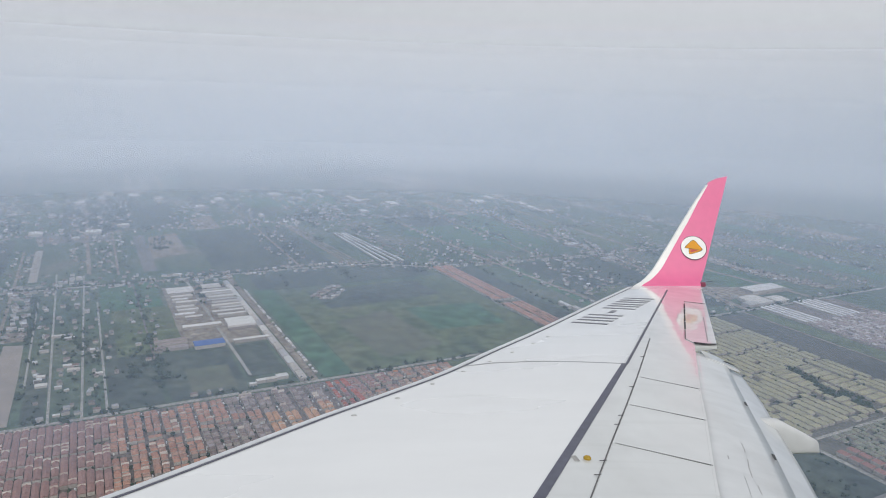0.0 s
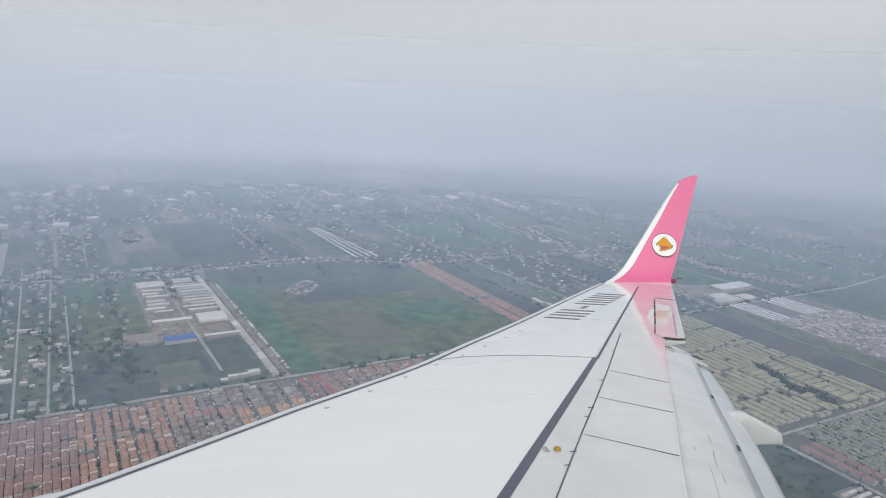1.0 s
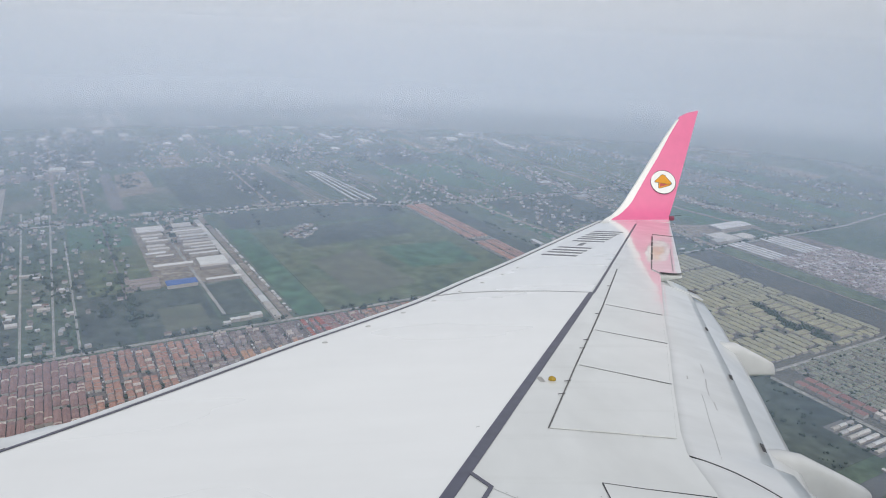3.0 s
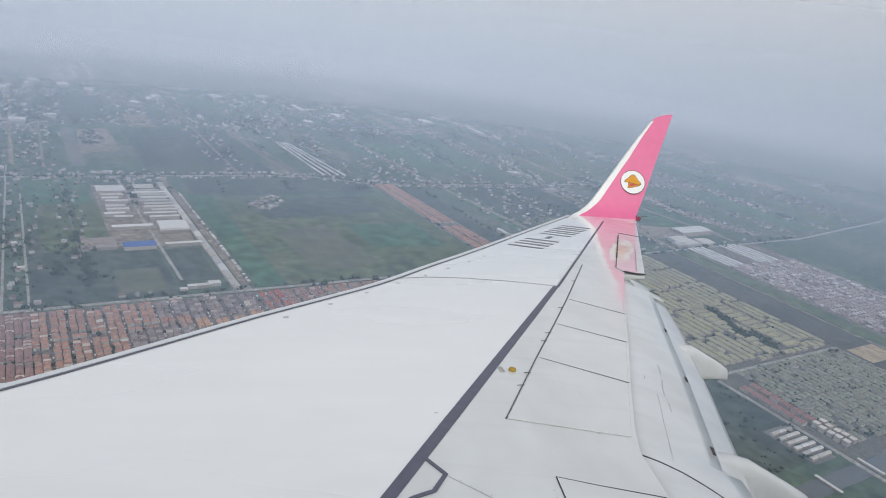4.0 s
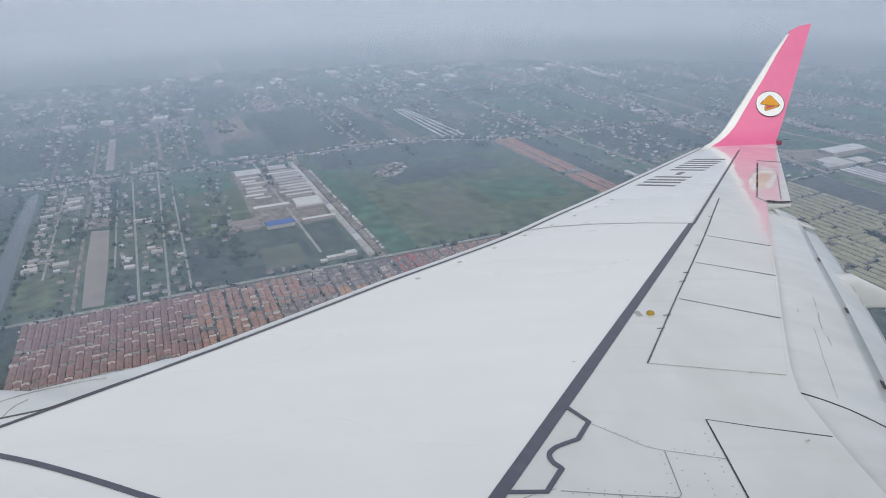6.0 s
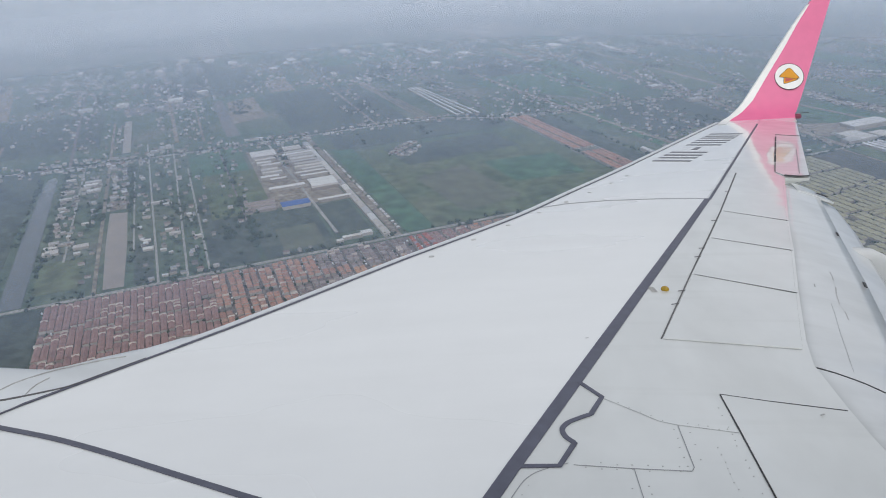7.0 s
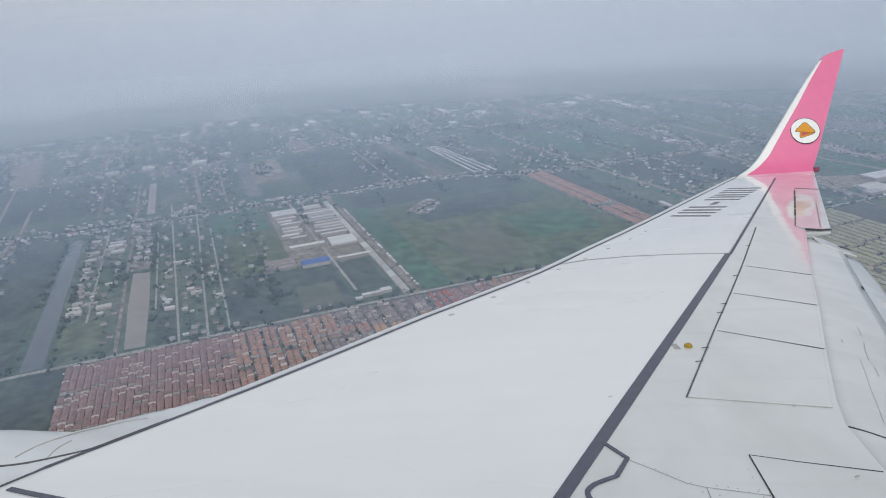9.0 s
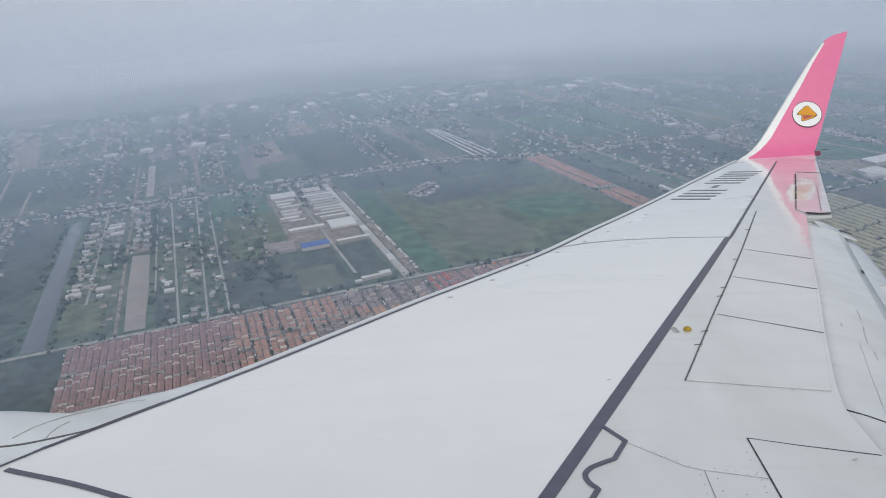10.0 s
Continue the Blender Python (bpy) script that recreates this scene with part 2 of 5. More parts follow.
MOSSR = roofs("grey_green_roof", [(0.225, 0.24, 0.175), (0.275, 0.285, 0.215), (0.195, 0.21, 0.165), (0.265, 0.262, 0.20)])
BRICKR = roofs("dull_red_roof", [(0.29, 0.15, 0.13), (0.34, 0.18, 0.155), (0.31, 0.17, 0.15)])
SPECK = roofs("bright_sheet", [(0.75, 0.75, 0.74), (0.55, 0.56, 0.57), (0.68, 0.67, 0.64), (0.80, 0.80, 0.80)])
SHEDR = roofs("pale_metal_roof", [(0.40, 0.39, 0.38), (0.66, 0.65, 0.62), (0.46, 0.42, 0.37), (0.72, 0.71, 0.68), (0.34, 0.33, 0.33), (0.60, 0.56, 0.50), (0.70, 0.70, 0.70)])
BLUER = roofs("blue_metal_roof", [(0.07, 0.14, 0.38), (0.10, 0.18, 0.42)])
TEALR = roofs("teal_roof", [(0.15, 0.34, 0.32), (0.17, 0.36, 0.34)])


# ---- mesh helpers ----
def mesh_of(name, verts, faces, mats, index=None, smooth=False):
    me = bpy.data.meshes.new(name)
    me.from_pydata([tuple(v) for v in verts], [], [tuple(f) for f in faces])
    for m in (mats if isinstance(mats, (list, tuple)) else [mats]):
        me.materials.append(m)
    if index is not None:
        me.polygons.foreach_set("material_index", np.asarray(index, dtype=np.int32))
    if smooth:
        me.polygons.foreach_set("use_smooth", [True] * len(me.polygons))
    me.update()
    return me


def part(name, bm, material, parent, label=""):
    """Links a bmesh or a mesh as one part under a thing."""
    if isinstance(bm, bpy.types.Mesh):
        me = bm
    else:
        bmesh.ops.recalc_face_normals(bm, faces=bm.faces)
        me = bpy.data.meshes.new(name)
        bm.to_mesh(me)
        bm.free()
        me.materials.append(material)
    ob = new(name, me)
    ob.parent = parent
    return tagged(ob, label)


def along(table, x):
    """A value between the rows (x, value) of a table, in a straight line."""
    for (x0, v0), (x1, v1) in zip(table, table[1:]):
        if x <= x1:
            return v0 + (v1 - v0) * (x - x0) / (x1 - x0)
    (x0, v0), (x1, v1) = table[-2:]
    return v0 + (v1 - v0) * (x - x0) / (x1 - x0)


def slab(points, z0, z1, bevel=0.0):
    """A flat plate with a polygon outline, from height z0 to z1."""
    bm = bmesh.new()
    f = bm.faces.new([bm.verts.new((p[0], p[1], z1)) for p in points])
    r = bmesh.ops.extrude_face_region(bm, geom=[f])
    for v in r["geom"]:
        if isinstance(v, bmesh.types.BMVert):
            v.co.z = z0
    if bevel:
        top = [e for e in bm.edges if all(abs(v.co.z - z1) < 1e-6 for v in e.verts)]
        bmesh.ops.bevel(bm, geom=top, offset=bevel, segments=1, affect="EDGES")
    return bm


def ribbon(points, width, z0, z1):
    """A flat band of the given width, or widths, along a line of points."""
    pts = [Vector(p) for p in points]
    w = width if isinstance(width, (list, tuple)) else [width] * len(pts)
    left, right = [], []
    for i, p in enumerate(pts):
        d = (pts[min(i + 1, len(pts) - 1)] - pts[max(i - 1, 0)]).normalized()
        s = Vector((-d.y, d.x)) * w[i] / 2
        left.append(p + s)
        right.append(p - s)
    bm = bmesh.new()
    rows = [[bm.verts.new((q.x, q.y, z)) for q, z in ((a, z0), (a, z1), (b, z1), (b, z0))] for a, b in zip(left, right)]
    for r0, r1 in zip(rows, rows[1:]):
        for k in range(4):
            bm.faces.new((r0[k], r0[(k + 1) % 4], r1[(k + 1) % 4], r1[k]))
    bm.faces.new(rows[0])
    bm.faces.new(rows[-1][::-1])
    return bm


def laid(points, width, height, lift=0.004):
    """A thin band that follows a surface given by height(x, y)."""
    pts = [Vector(p) for p in points]
    bm = bmesh.new()
    rows = []
    for i, p in enumerate(pts):
        d = (pts[min(i + 1, len(pts) - 1)] - pts[max(i - 1, 0)]).normalized()
        q = Vector((-d.y, d.x)) * width / 2
        corner = [p + q, p - q]
        top = [(c.x, c.y, height(c.x, c.y) + lift) for c in corner]
        rows.append([bm.verts.new(v) for v in (top[0], top[1], (top[1][0], top[1][1], top[1][2] - lift * 1.5), (top[0][0], top[0][1], top[0][2] - lift * 1.5))])
    for r0, r1 in zip(rows, rows[1:]):
        for k in range(4):
            bm.faces.new((r0[k], r0[(k + 1) % 4], r1[(k + 1) % 4], r1[k]))
    bm.faces.new(rows[0])
    bm.faces.new(rows[-1][::-1])
    return bm


def rounded(points, n=4):
    """A smooth line through the points."""
    p = [Vector(q) for q in points]
    out = []
    for i in range(len(p) - 1):
        a, b, c, d = p[max(0, i - 1)], p[i], p[i + 1], p[min(len(p) - 1, i + 2)]
        for k in range(n):
            t = k / n
            out.append(tuple(0.5 * (2 * b + (c - a) * t + (2 * a - 5 * b + 4 * c - d) * t * t + (3 * b - a - 3 * c + d) * t ** 3)))
    return out + [tuple(p[-1])]


def loft(sections, closed=True, caps=True):
    bm = bmesh.new()
    rows = [[bm.verts.new(p) for p in s] for s in sections]
    k = len(rows[0])
    for r0, r1 in zip(rows, rows[1:]):
        for i in range(k if closed else k - 1):
            bm.faces.new((r0[i], r0[(i + 1) % k], r1[(i + 1) % k], r1[i]))
    if caps:
        bm.faces.new(rows[0][::-1])
        bm.faces.new(rows[-1])
    return bm


def smooth(ob):
    ob.data.polygons.foreach_set("use_smooth", [True] * len(ob.data.polygons))
    return ob


# ---- the aeroplane: wing ----
LEAD = [(1.6, 1.09), (5.8, -1.73), (6.05, -1.93), (6.42, -2.23), (6.9, -2.605), (7.3, -2.895), (7.8, -3.245), (8.4, -3.665), (9.0, -4.13), (9.75, -4.70), (10.2, -4.98), (11.0, -5.44), (11.71, -5.88), (12.59, -6.40), (15.1, -7.82), (17.1, -8.97)]
REAR = [(1.6, -6.2), (5.4, -6.21), (5.69, -6.228), (6.01, -6.25), (6.31, -6.33), (7.1, -6.594), (8.14, -6.96), (9.1, -7.28), (11.12, -7.995), (11.13, -8.29), (14.63, -9.545), (16.59, -10.24), (17.1, -10.43)]
wing = tagged(new("airplane_wing"), "white airliner wing with a pink upturned winglet in flight", "wing")
wing.matrix_world = WING

# main skin: rounded nose, flat top, thin rear edge
SPINE = [(1.6, -3.2), (4.43, -4.34), (10.06, -6.77), (17.4, -9.85)]
stations = [1.6, 1.7] + [1.8 + 0.25 * i for i in range(16)] + [5.6, 5.69, 5.8, 5.9] + [6.01, 6.15, 6.31] + [6.6 + 0.3 * i for i in range(16)] + [11.12, 11.13] + [11.4 + 0.4 * i for i in range(14)] + [16.8, 17.1]
sections = []
for x in stations:
    a, b = along(LEAD, x), along(REAR, x)
    depth = 0.62 - 0.026 * x
    sec = [(x, a + 0.06, -0.035), (x, a, 0.0)]
    mid = along(SPINE, x)
    sec += [(x, a + (mid - a) * s, 0.0) for s in (0.15, 0.35, 0.6, 0.85, 1.0)] + [(x, mid + (b - mid) * s, 0.0) for s in (0.35, 0.7)]
    sec += [(x, b, 0.0), (x, b, -0.03), (x, a + (b - a) * 0.6, -depth * 0.6), (x, a + (b - a) * 0.25, -depth), (x, a + (b - a) * 0.05 + 0.05, -depth * 0.55)]
    sections.append(sec)
skin = part("wing_skin", loft(sections), PAINT, wing, "smooth glossy white wing skin")
skin.data.materials.append(PAINT2)
for poly in skin.data.polygons:
    c = poly.center
    if c.y < along(SPINE, c.x):
        poly.material_index = 1

# slat along the nose, behind it the dark gap
nose = [x for x in stations if x >= 6.4]
part("slat", loft([[(x, along(LEAD, x) + 0.036, 0.006), (x, along(LEAD, x) + 0.11, 0.008), (x, along(LEAD, x) + 0.16, -0.02), (x, along(LEAD, x) + 0.15, -0.1), (x, along(LEAD, x) + 0.05, -0.2), (x, along(LEAD, x) + 0.036, -0.03)] for x in nose]), SLAT, wing, "pale metal leading edge slat")
part("slat_gap", ribbon([(x, along(LEAD, x) + 0.012) for x in stations if x >= 3.0], [max(0.012, 0.026 - 0.0018 * max(0.0, x - 6)) for x in stations if x >= 3.0], 0.0015, 0.005), STRIPE, wing, "dark gap line behind the slat")

# painted walkway lines
BAND = [(3.4, -3.92, 0.07), (4.41, -4.345, 0.064), (5.0, -4.592, 0.066), (6.26, -5.138, 0.074), (7.27, -5.577, 0.072), (8.85, -6.264, 0.068), (10.04, -6.778, 0.06)]
part("walkway_stripe", ribbon([b[:2] for b in BAND], [b[2] for b in BAND], 0.001, 0.005), STRIPE, wing, "dark grey painted stripe")
part("walkway_stripe", ribbon([(10.03, -6.80), (16.35, -9.43)], [0.03, 0.03], 0.001, 0.005), STRIPE, wing)
part("walkway_stripe", ribbon(rounded([(5.58, -1.68), (5.535, -1.8), (5.394, -2.2), (5.224, -2.6), (5.039, -3.0), (4.855, -3.4), (4.722, -3.7), (4.59, -3.95), (4.43, -4.23)]), 0.034, 0.001, 0.005), STRIPE, wing)
part("walkway_stripe", ribbon([(4.6, -1.9), (4.555, -2.51), (4.507, -3.035), (4.446, -3.45), (4.40, -4.2)], 0.05, 0.001, 0.005), STRIPE, wing)
part("walkway_stripe", ribbon([(5.775, -4.95), (5.615, -5.05)] + rounded([(5.445, -4.975), (5.40, -4.905), (5.36, -4.855), (5.305, -4.825), (5.24, -4.835), (5.19, -4.872)]) + [(5.01, -4.79), (5.0, -4.62)], 0.025, 0.0012, 0.0055), STRIPE, wing)
part("panel_seam", ribbon([(10.19, -4.97), (10.3, -5.287), (10.31, -5.74), (10.215, -6.294), (10.06, -6.79)], 0.016, 0.001, 0.004), SEAM, wing)

# spoilers: plates along the hinge line, with dark gaps between
HINGE = [(6.338, -5.50), (7.516, -5.965), (8.504, -6.365), (9.482, -6.755), (11.484, -7.527)]
SPTE = [(6.2, -6.275), (7.106, -6.585), (8.107, -6.935), (9.065, -7.262), (11.1, -7.97)]
HINGE_LINE = [HINGE[0], HINGE[2], HINGE[-1]]
part("hinge_gap", ribbon(HINGE, [0.008, 0.009, 0.011, 0.012, 0.014], 0.001, 0.004), SEALANT, wing, "dark spoiler hinge gap")
for i in range(4):
    h0, h1, t0, t1 = HINGE[i], HINGE[i + 1], SPTE[i], SPTE[i + 1]
    g = 0.005
    outline = [(h0[0] + g, h0[1] - 0.010), (h1[0] - g, h1[1] - 0.014), (t1[0] - g, t1[1] + 0.01), (t0[0] + g, t0[1] + 0.01)]
    part("spoiler", slab(outline, 0.001, 0.0035, 0.001), PAINT2, wing, "white spoiler panel lying flat" if i == 0 else "")
    if i:
        part("spoiler_gap", ribbon([(h0[0], h0[1] - 0.03), (t0[0], t0[1])], [0.005, 0.008], 0.004, 0.0055), SEALANT, wing)
for x in (6.9, 7.155, 7.95, 8.19, 9.1, 10.4):
    y = along(HINGE_LINE, x)
    part("hinge_fitting", ribbon([(x - 0.008, y + 0.04), (x + 0.004, y - 0.012)], [0.003, 0.005], 0.004, 0.008), SEALANT, wing)

# aileron with its tab and gaps
SLOT = [(11.5, -8.015), (14.82, -9.22)]
part("aileron", slab([(14.82, -9.225), (14.6, -9.53), (11.18, -8.31), (11.17, -8.18), (11.27, -8.045), (11.5, -8.02)], 0.001, 0.006, 0.002), FLAPP, wing, "white aileron")
part("aileron_gap", ribbon([(14.83, -9.22), (14.6, -9.53)], 0.035, 0.0065, 0.009), SEALANT, wing)
part("aileron_gap", ribbon([(11.255, -8.04), (11.165, -8.18), (11.18, -8.31)], [0.05, 0.06, 0.03], 0.0065, 0.010), GAP, wing)
for k in range(4):
    x0 = 12.22 + 0.615 * k
    part("aileron_hinge_slot", ribbon([(x0, along(SLOT, x0)), (x0 + 0.5, along(SLOT, x0 + 0.5))], 0.022, 0.0065, 0.009), GAP, wing)
part("aileron_hinge_slot", ribbon([(11.55, along(SLOT, 11.55)), (12.1, along(SLOT, 12.1))], 0.014, 0.0065, 0.009), SEALANT, wing)
part("tab_seam", ribbon([(11.37, -8.264), (13.2, -8.932)], 0.012, 0.0065, 0.008), SEAM, wing)

# flaps: drooping plates behind the spoilers
def flap_section(x, y0, y1, drop, z0=-0.012):
    n = 6
    top = [(x, y0 + (y1 - y0) * i / n, z0 - drop * (i / n) ** 1.3) for i in range(n + 1)]
    return top + [(p[0], p[1] + 0.015, p[2] - 0.05 * (1 - i / n) - 0.012) for i, p in reversed(list(enumerate(top)))]


# fore plate from the skin's edge to FIN; the aft plate comes out below it and ends at FTE
F0 = [(5.0, -6.19), (5.69, -6.21), (6.01, -6.23), (6.31, -6.31), (7.1, -6.575), (8.14, -6.94), (9.1, -7.26), (11.1, -7.975)]
FIN = [(5.0, -6.80), (5.6, -6.88), (6.10, -6.955), (6.2, -6.885), (6.42, -6.955), (7.72, -7.355), (9.12, -7.757), (10.8, -8.25)]
FTE = [(5.0, -6.86), (6.13, -7.12), (6.55, -7.26), (7.2, -7.46), (7.95, -7.70), (8.95, -7.99), (9.83, -8.26), (10.85, -8.47)]
xs = [5.0, 5.3, 5.6, 5.85, 6.0, 6.1, 6.2, 6.3] + [6.42 + 0.162 * i for i in range(28)]


def flap_drop(x):
    return 0.17 - 0.012 * (x - 6)


def flap_z(x, y):
    k = max(0.0, min(1.0, (y - along(F0, x)) / (along(FIN, x) - along(F0, x))))
    return -0.012 - flap_drop(x) * k ** 1.3


smooth(part("outboard_flap", loft([flap_section(x, along(F0, x), along(FIN, x), flap_drop(x)) for x in xs]), FLAPP, wing, "white outboard flap lowered a little"))


def aft_section(x):
    y0, y1 = along(FIN, x) + 0.10, along(FTE, x)
    z0, fall_by = -0.027 - flap_drop(x), 0.5 * abs(y1 - y0)
    top = [(x, y0 + (y1 - y0) * k, z0 - fall_by * k ** 1.2) for k in (0, 0.2, 0.45, 0.7, 0.9, 1.0)]
    return top + [(p[0], p[1] + 0.01, p[2] - 0.012 - 0.05 * (1 - k)) for p, k in zip(reversed(top), (1, 0.9, 0.7, 0.45, 0.2, 0))]


smooth(part("aft_flap", loft([aft_section(x) for x in xs]), FLAPP, wing, "white rear flap plate below the main flap"))
part("flap_gap", laid(rounded([(6.012, -6.25), (5.98, -6.33), (5.94, -6.41), (5.885, -6.50), (5.76, -6.63), (5.60, -6.745), (5.4, -6.83)]), 0.011, flap_z, 0.003), GAP, wing, "dark curved gap at the end of the flap")
part("flap_seam", laid([(6.03, -6.47), (6.3, -6.56), (6.6, -6.65), (6.9, -6.75), (7.1, -6.81)], 0.0025, flap_z, 0.0015), FAINT, wing)
for x, y in ((9.1, -7.735), (7.72, -7.335), (6.44, -6.94)):
    part("flap_slot", laid([(x + 0.06, y - 0.02), (x - 0.05, y + 0.015)], 0.022, flap_z, 0.004), GAP, wing)
part("flap_vane", loft([flap_section(x, -8.02 + (11.0 - x) * 0.2, -8.40 + (11.0 - x) * 0.1, 0.16, -0.03) for x in (10.6, 10.8, 11.0)]), FLAPP, wing)
part("flap_vane_gap", laid([(10.82, -8.25), (10.62, -8.285)], 0.03, lambda x, y: -0.12, 0.004), GAP, wing)
part("inboard_flap", loft([flap_section(x, -6.185, -6.72 - 0.03 * x, 0.15) for x in (1.7, 2.5, 3.3, 4.1, 4.99)]), FLAPP, wing, "white inboard flap lowered a little")

# flap track fairings under the rear edge
def fairing(x, front, rear, top_end, foot_end, cap):
    """A slab-sided canoe: flat sides, rounded edges, a back that slopes down to a blunt end."""
    secs = []
    for i in range(15):
        s = i / 14
        y = front + (rear - front) * s
        top = min(cap, top_end + 0.5 * (y - rear))
        foot = min(top - 0.03, top + (foot_end - 0.04 * math.sin(math.pi * s) - top) * min(1.0, 0.1 + 2.6 * s))
        w = 0.088 * min(1.0, 0.25 + 2.5 * s) * (1 - 0.3 * max(0.0, s - 0.6) / 0.4)
        ring = []
        for k in range(20):
            c, d = math.cos(2 * math.pi * k / 20), math.sin(2 * math.pi * k / 20)
            ring.append((x + w * math.copysign(abs(c) ** 0.5, c), y + 0.012 * (s == 1) * d, (top + foot) / 2 + (top - foot) / 2 * math.copysign(abs(d) ** 0.5, d)))
        secs.append(ring)
    return loft(secs)


smooth(part("flap_track_fairing", fairing(9.03, -6.6, -8.41, -0.455, -0.585, -0.255), FAIR, wing, "white slab-sided flap track fairing with a blunt end"))
smooth(part("flap_track_fairing", fairing(6.57, -5.6, -7.76, -0.515, -0.65, -0.25), FAIR, wing))

# inboard panels, seams and rivets
part("inboard_spoiler", slab([(5.656, -5.648), (5.512, -6.20), (4.0, -6.19), (4.0, -5.603)], 0.0005, 0.0022, 0.0004), PAINT2, wing, "white inboard spoiler panel")
part("panel_gap", ribbon([(5.66, -5.645), (5.596, -5.858), (5.51, -6.20)], [0.0045, 0.006, 0.008], 0.0008, 0.0028), GAP, wing)
part("panel_gap", ribbon([(5.66, -5.647), (5.30, -5.637), (4.81, -5.62), (4.47, -5.615), (4.0, -5.60)], [0.005, 0.006, 0.005, 0.004, 0.004], 0.0008, 0.0028), GAP, wing)
part("panel_gap", ribbon([(4.47, -5.615), (4.485, -5.555)], 0.006, 0.0008, 0.0028), GAP, wing)
for line, mat in (([(5.36, -5.367), (5.02, -5.357), (4.994, -5.34), (5.003, -5.103), (5.022, -4.85)], SEAM), ([(5.003, -5.103), (4.756, -5.106), (4.447, -5.122)], SEAM), ([(5.36, -5.367), (5.30, -5.628)], FAINT),
                  (rounded([(5.035, -4.83), (4.984, -4.722), (4.936, -4.66), (4.854, -4.61), (4.632, -4.519), (4.416, -4.43), (4.0, -4.26)]), SEAM), ([(6.335, -5.51), (6.2, -6.26)], FAINT), ([(5.60, -5.06), (5.457, -5.219), (5.392, -5.287), (5.36, -5.367)], FAINT)):
    part("panel_seam", ribbon(line, 0.003, 0.001, 0.002), mat, wing)


bm = bmesh.new()
bmesh.ops.create_cone(bm, cap_ends=True, segments=8, radius1=0.0036, radius2=0.0028, depth=0.0016)
rivet_mesh = bpy.data.meshes.new("rivet")
bm.to_mesh(rivet_mesh)
bm.free()
rivet_mesh.materials.append(CAP)
RIVETS = []
for p, q, count in (((5.58, -5.10), (5.375, -5.33), 5), ((5.375, -5.40), (5.32, -5.61), 5), ((5.35, -5.34), (5.0, -5.33), 5), ((5.33, -5.41), (5.0, -5.40), 6), ((5.02, -5.33), (5.045, -4.87), 7), ((4.985, -5.33), (5.0, -4.87), 7),
                    ((4.98, -5.07), (4.45, -5.085), 7), ((4.98, -5.14), (4.45, -5.155), 9), ((5.6, -5.60), (4.5, -5.57), 20), ((5.2, -5.50), (4.5, -5.48), 14), ((4.9, -4.66), (4.45, -4.48), 8)):
    for i in range(count):
        k = (i + 0.5) / count
        if random.random() < 0.25:
            continue
        RIVETS.append((p[0] + (q[0] - p[0]) * k + random.uniform(-0.009, 0.009), p[1] + (q[1] - p[1]) * k + random.uniform(-0.004, 0.004)))
for x, y in ((8.43, -3.89), (8.94, -4.255), (9.44, -4.60), (9.945, -4.945), (10.4, -5.28), (10.87, -5.60), (11.37, -5.935), (11.82, -6.21)):
    bm = bmesh.new()
    bmesh.ops.create_cone(bm, cap_ends=True, segments=14, radius1=0.027, radius2=0.022, depth=0.005, matrix=Matrix.Translation((x, y, 0.0025)))
    part("access_cap", bm, CAP, wing, "small round grey cap")
bm = bmesh.new()
bmesh.ops.create_uvsphere(bm, u_segments=16, v_segments=8, radius=0.029, matrix=Matrix.Translation((7.19, -5.706, 0.006)) @ Matrix.Diagonal((1, 1, 0.6, 1)))
smooth(part("marker_button", bm, AMBER, wing, "small amber domed button"))
for x, y in ((6.35, -5.05), (5.45, -6.05), (6.2, -6.05)):
    part("small_scuff", ribbon([(x, y), (x + 0.012, y - 0.022)], 0.006, 0.005, 0.0065), GRIME, wing)
for pts in ([(7.8, -7.105), (7.7, -7.08), (7.61, -7.048)], [(7.46, -7.0), (7.3, -6.935), (7.115, -6.875)], [(7.0, -6.86), (6.86, -6.82)], [(7.42, -6.83), (7.36, -6.81)]):
    part("grime_streak", laid(pts, 0.008, flap_z, 0.0015), GRIME, wing)


def bars(x, y, dx, dy, count, height, pitch, mat, name, stroke, skip=()):
    """Plain bars in a row, two for each sign."""
    d = Vector((dx, dy)).normalized()
    s = Vector((-d.y, d.x))
    for i in range(count):
        c = Vector((x, y)) + d * pitch * (i + 0.5)
        if i in skip:
            part(name, ribbon([c - d * pitch * 0.25, c + d * pitch * 0.25], stroke, 0.001, 0.005), mat, wing)
            continue
        for k in (-1, 1):
            e = c + d * k * pitch * 0.27
            part(name, ribbon([e - s * height * 0.5, e + s * height * 0.5], stroke, 0.001, 0.005), mat, wing)


bars(12.66, -6.95, 2.75, -1.66, 6, 0.56, 0.53, LETTER, "lettering_bar", 0.085, (2,))
bars(7.14, -5.625, 1, 0.1, 3, 0.04, 0.035, GRIME, "placard_bar", 0.007)
txt = bpy.data.curves.new("no_step", "FONT")
txt.body, txt.size, txt.align_x = "NO STEP", 0.06, "CENTER"
tob = new("stencil", txt)
tmesh = bpy.data.meshes.new_from_object(tob)
bpy.data.objects.remove(tob)
tmesh.materials.clear()
tmesh.materials.append(LETTER)
tmesh.transform(Matrix.Translation((4.626, -4.64, 0.004)) @ Matrix.Rotation(math.atan2(0.082, -0.182), 4, "Z"))
part("no_step_stencil", tmesh, LETTER, wing, "grey stencilled words NO STEP")

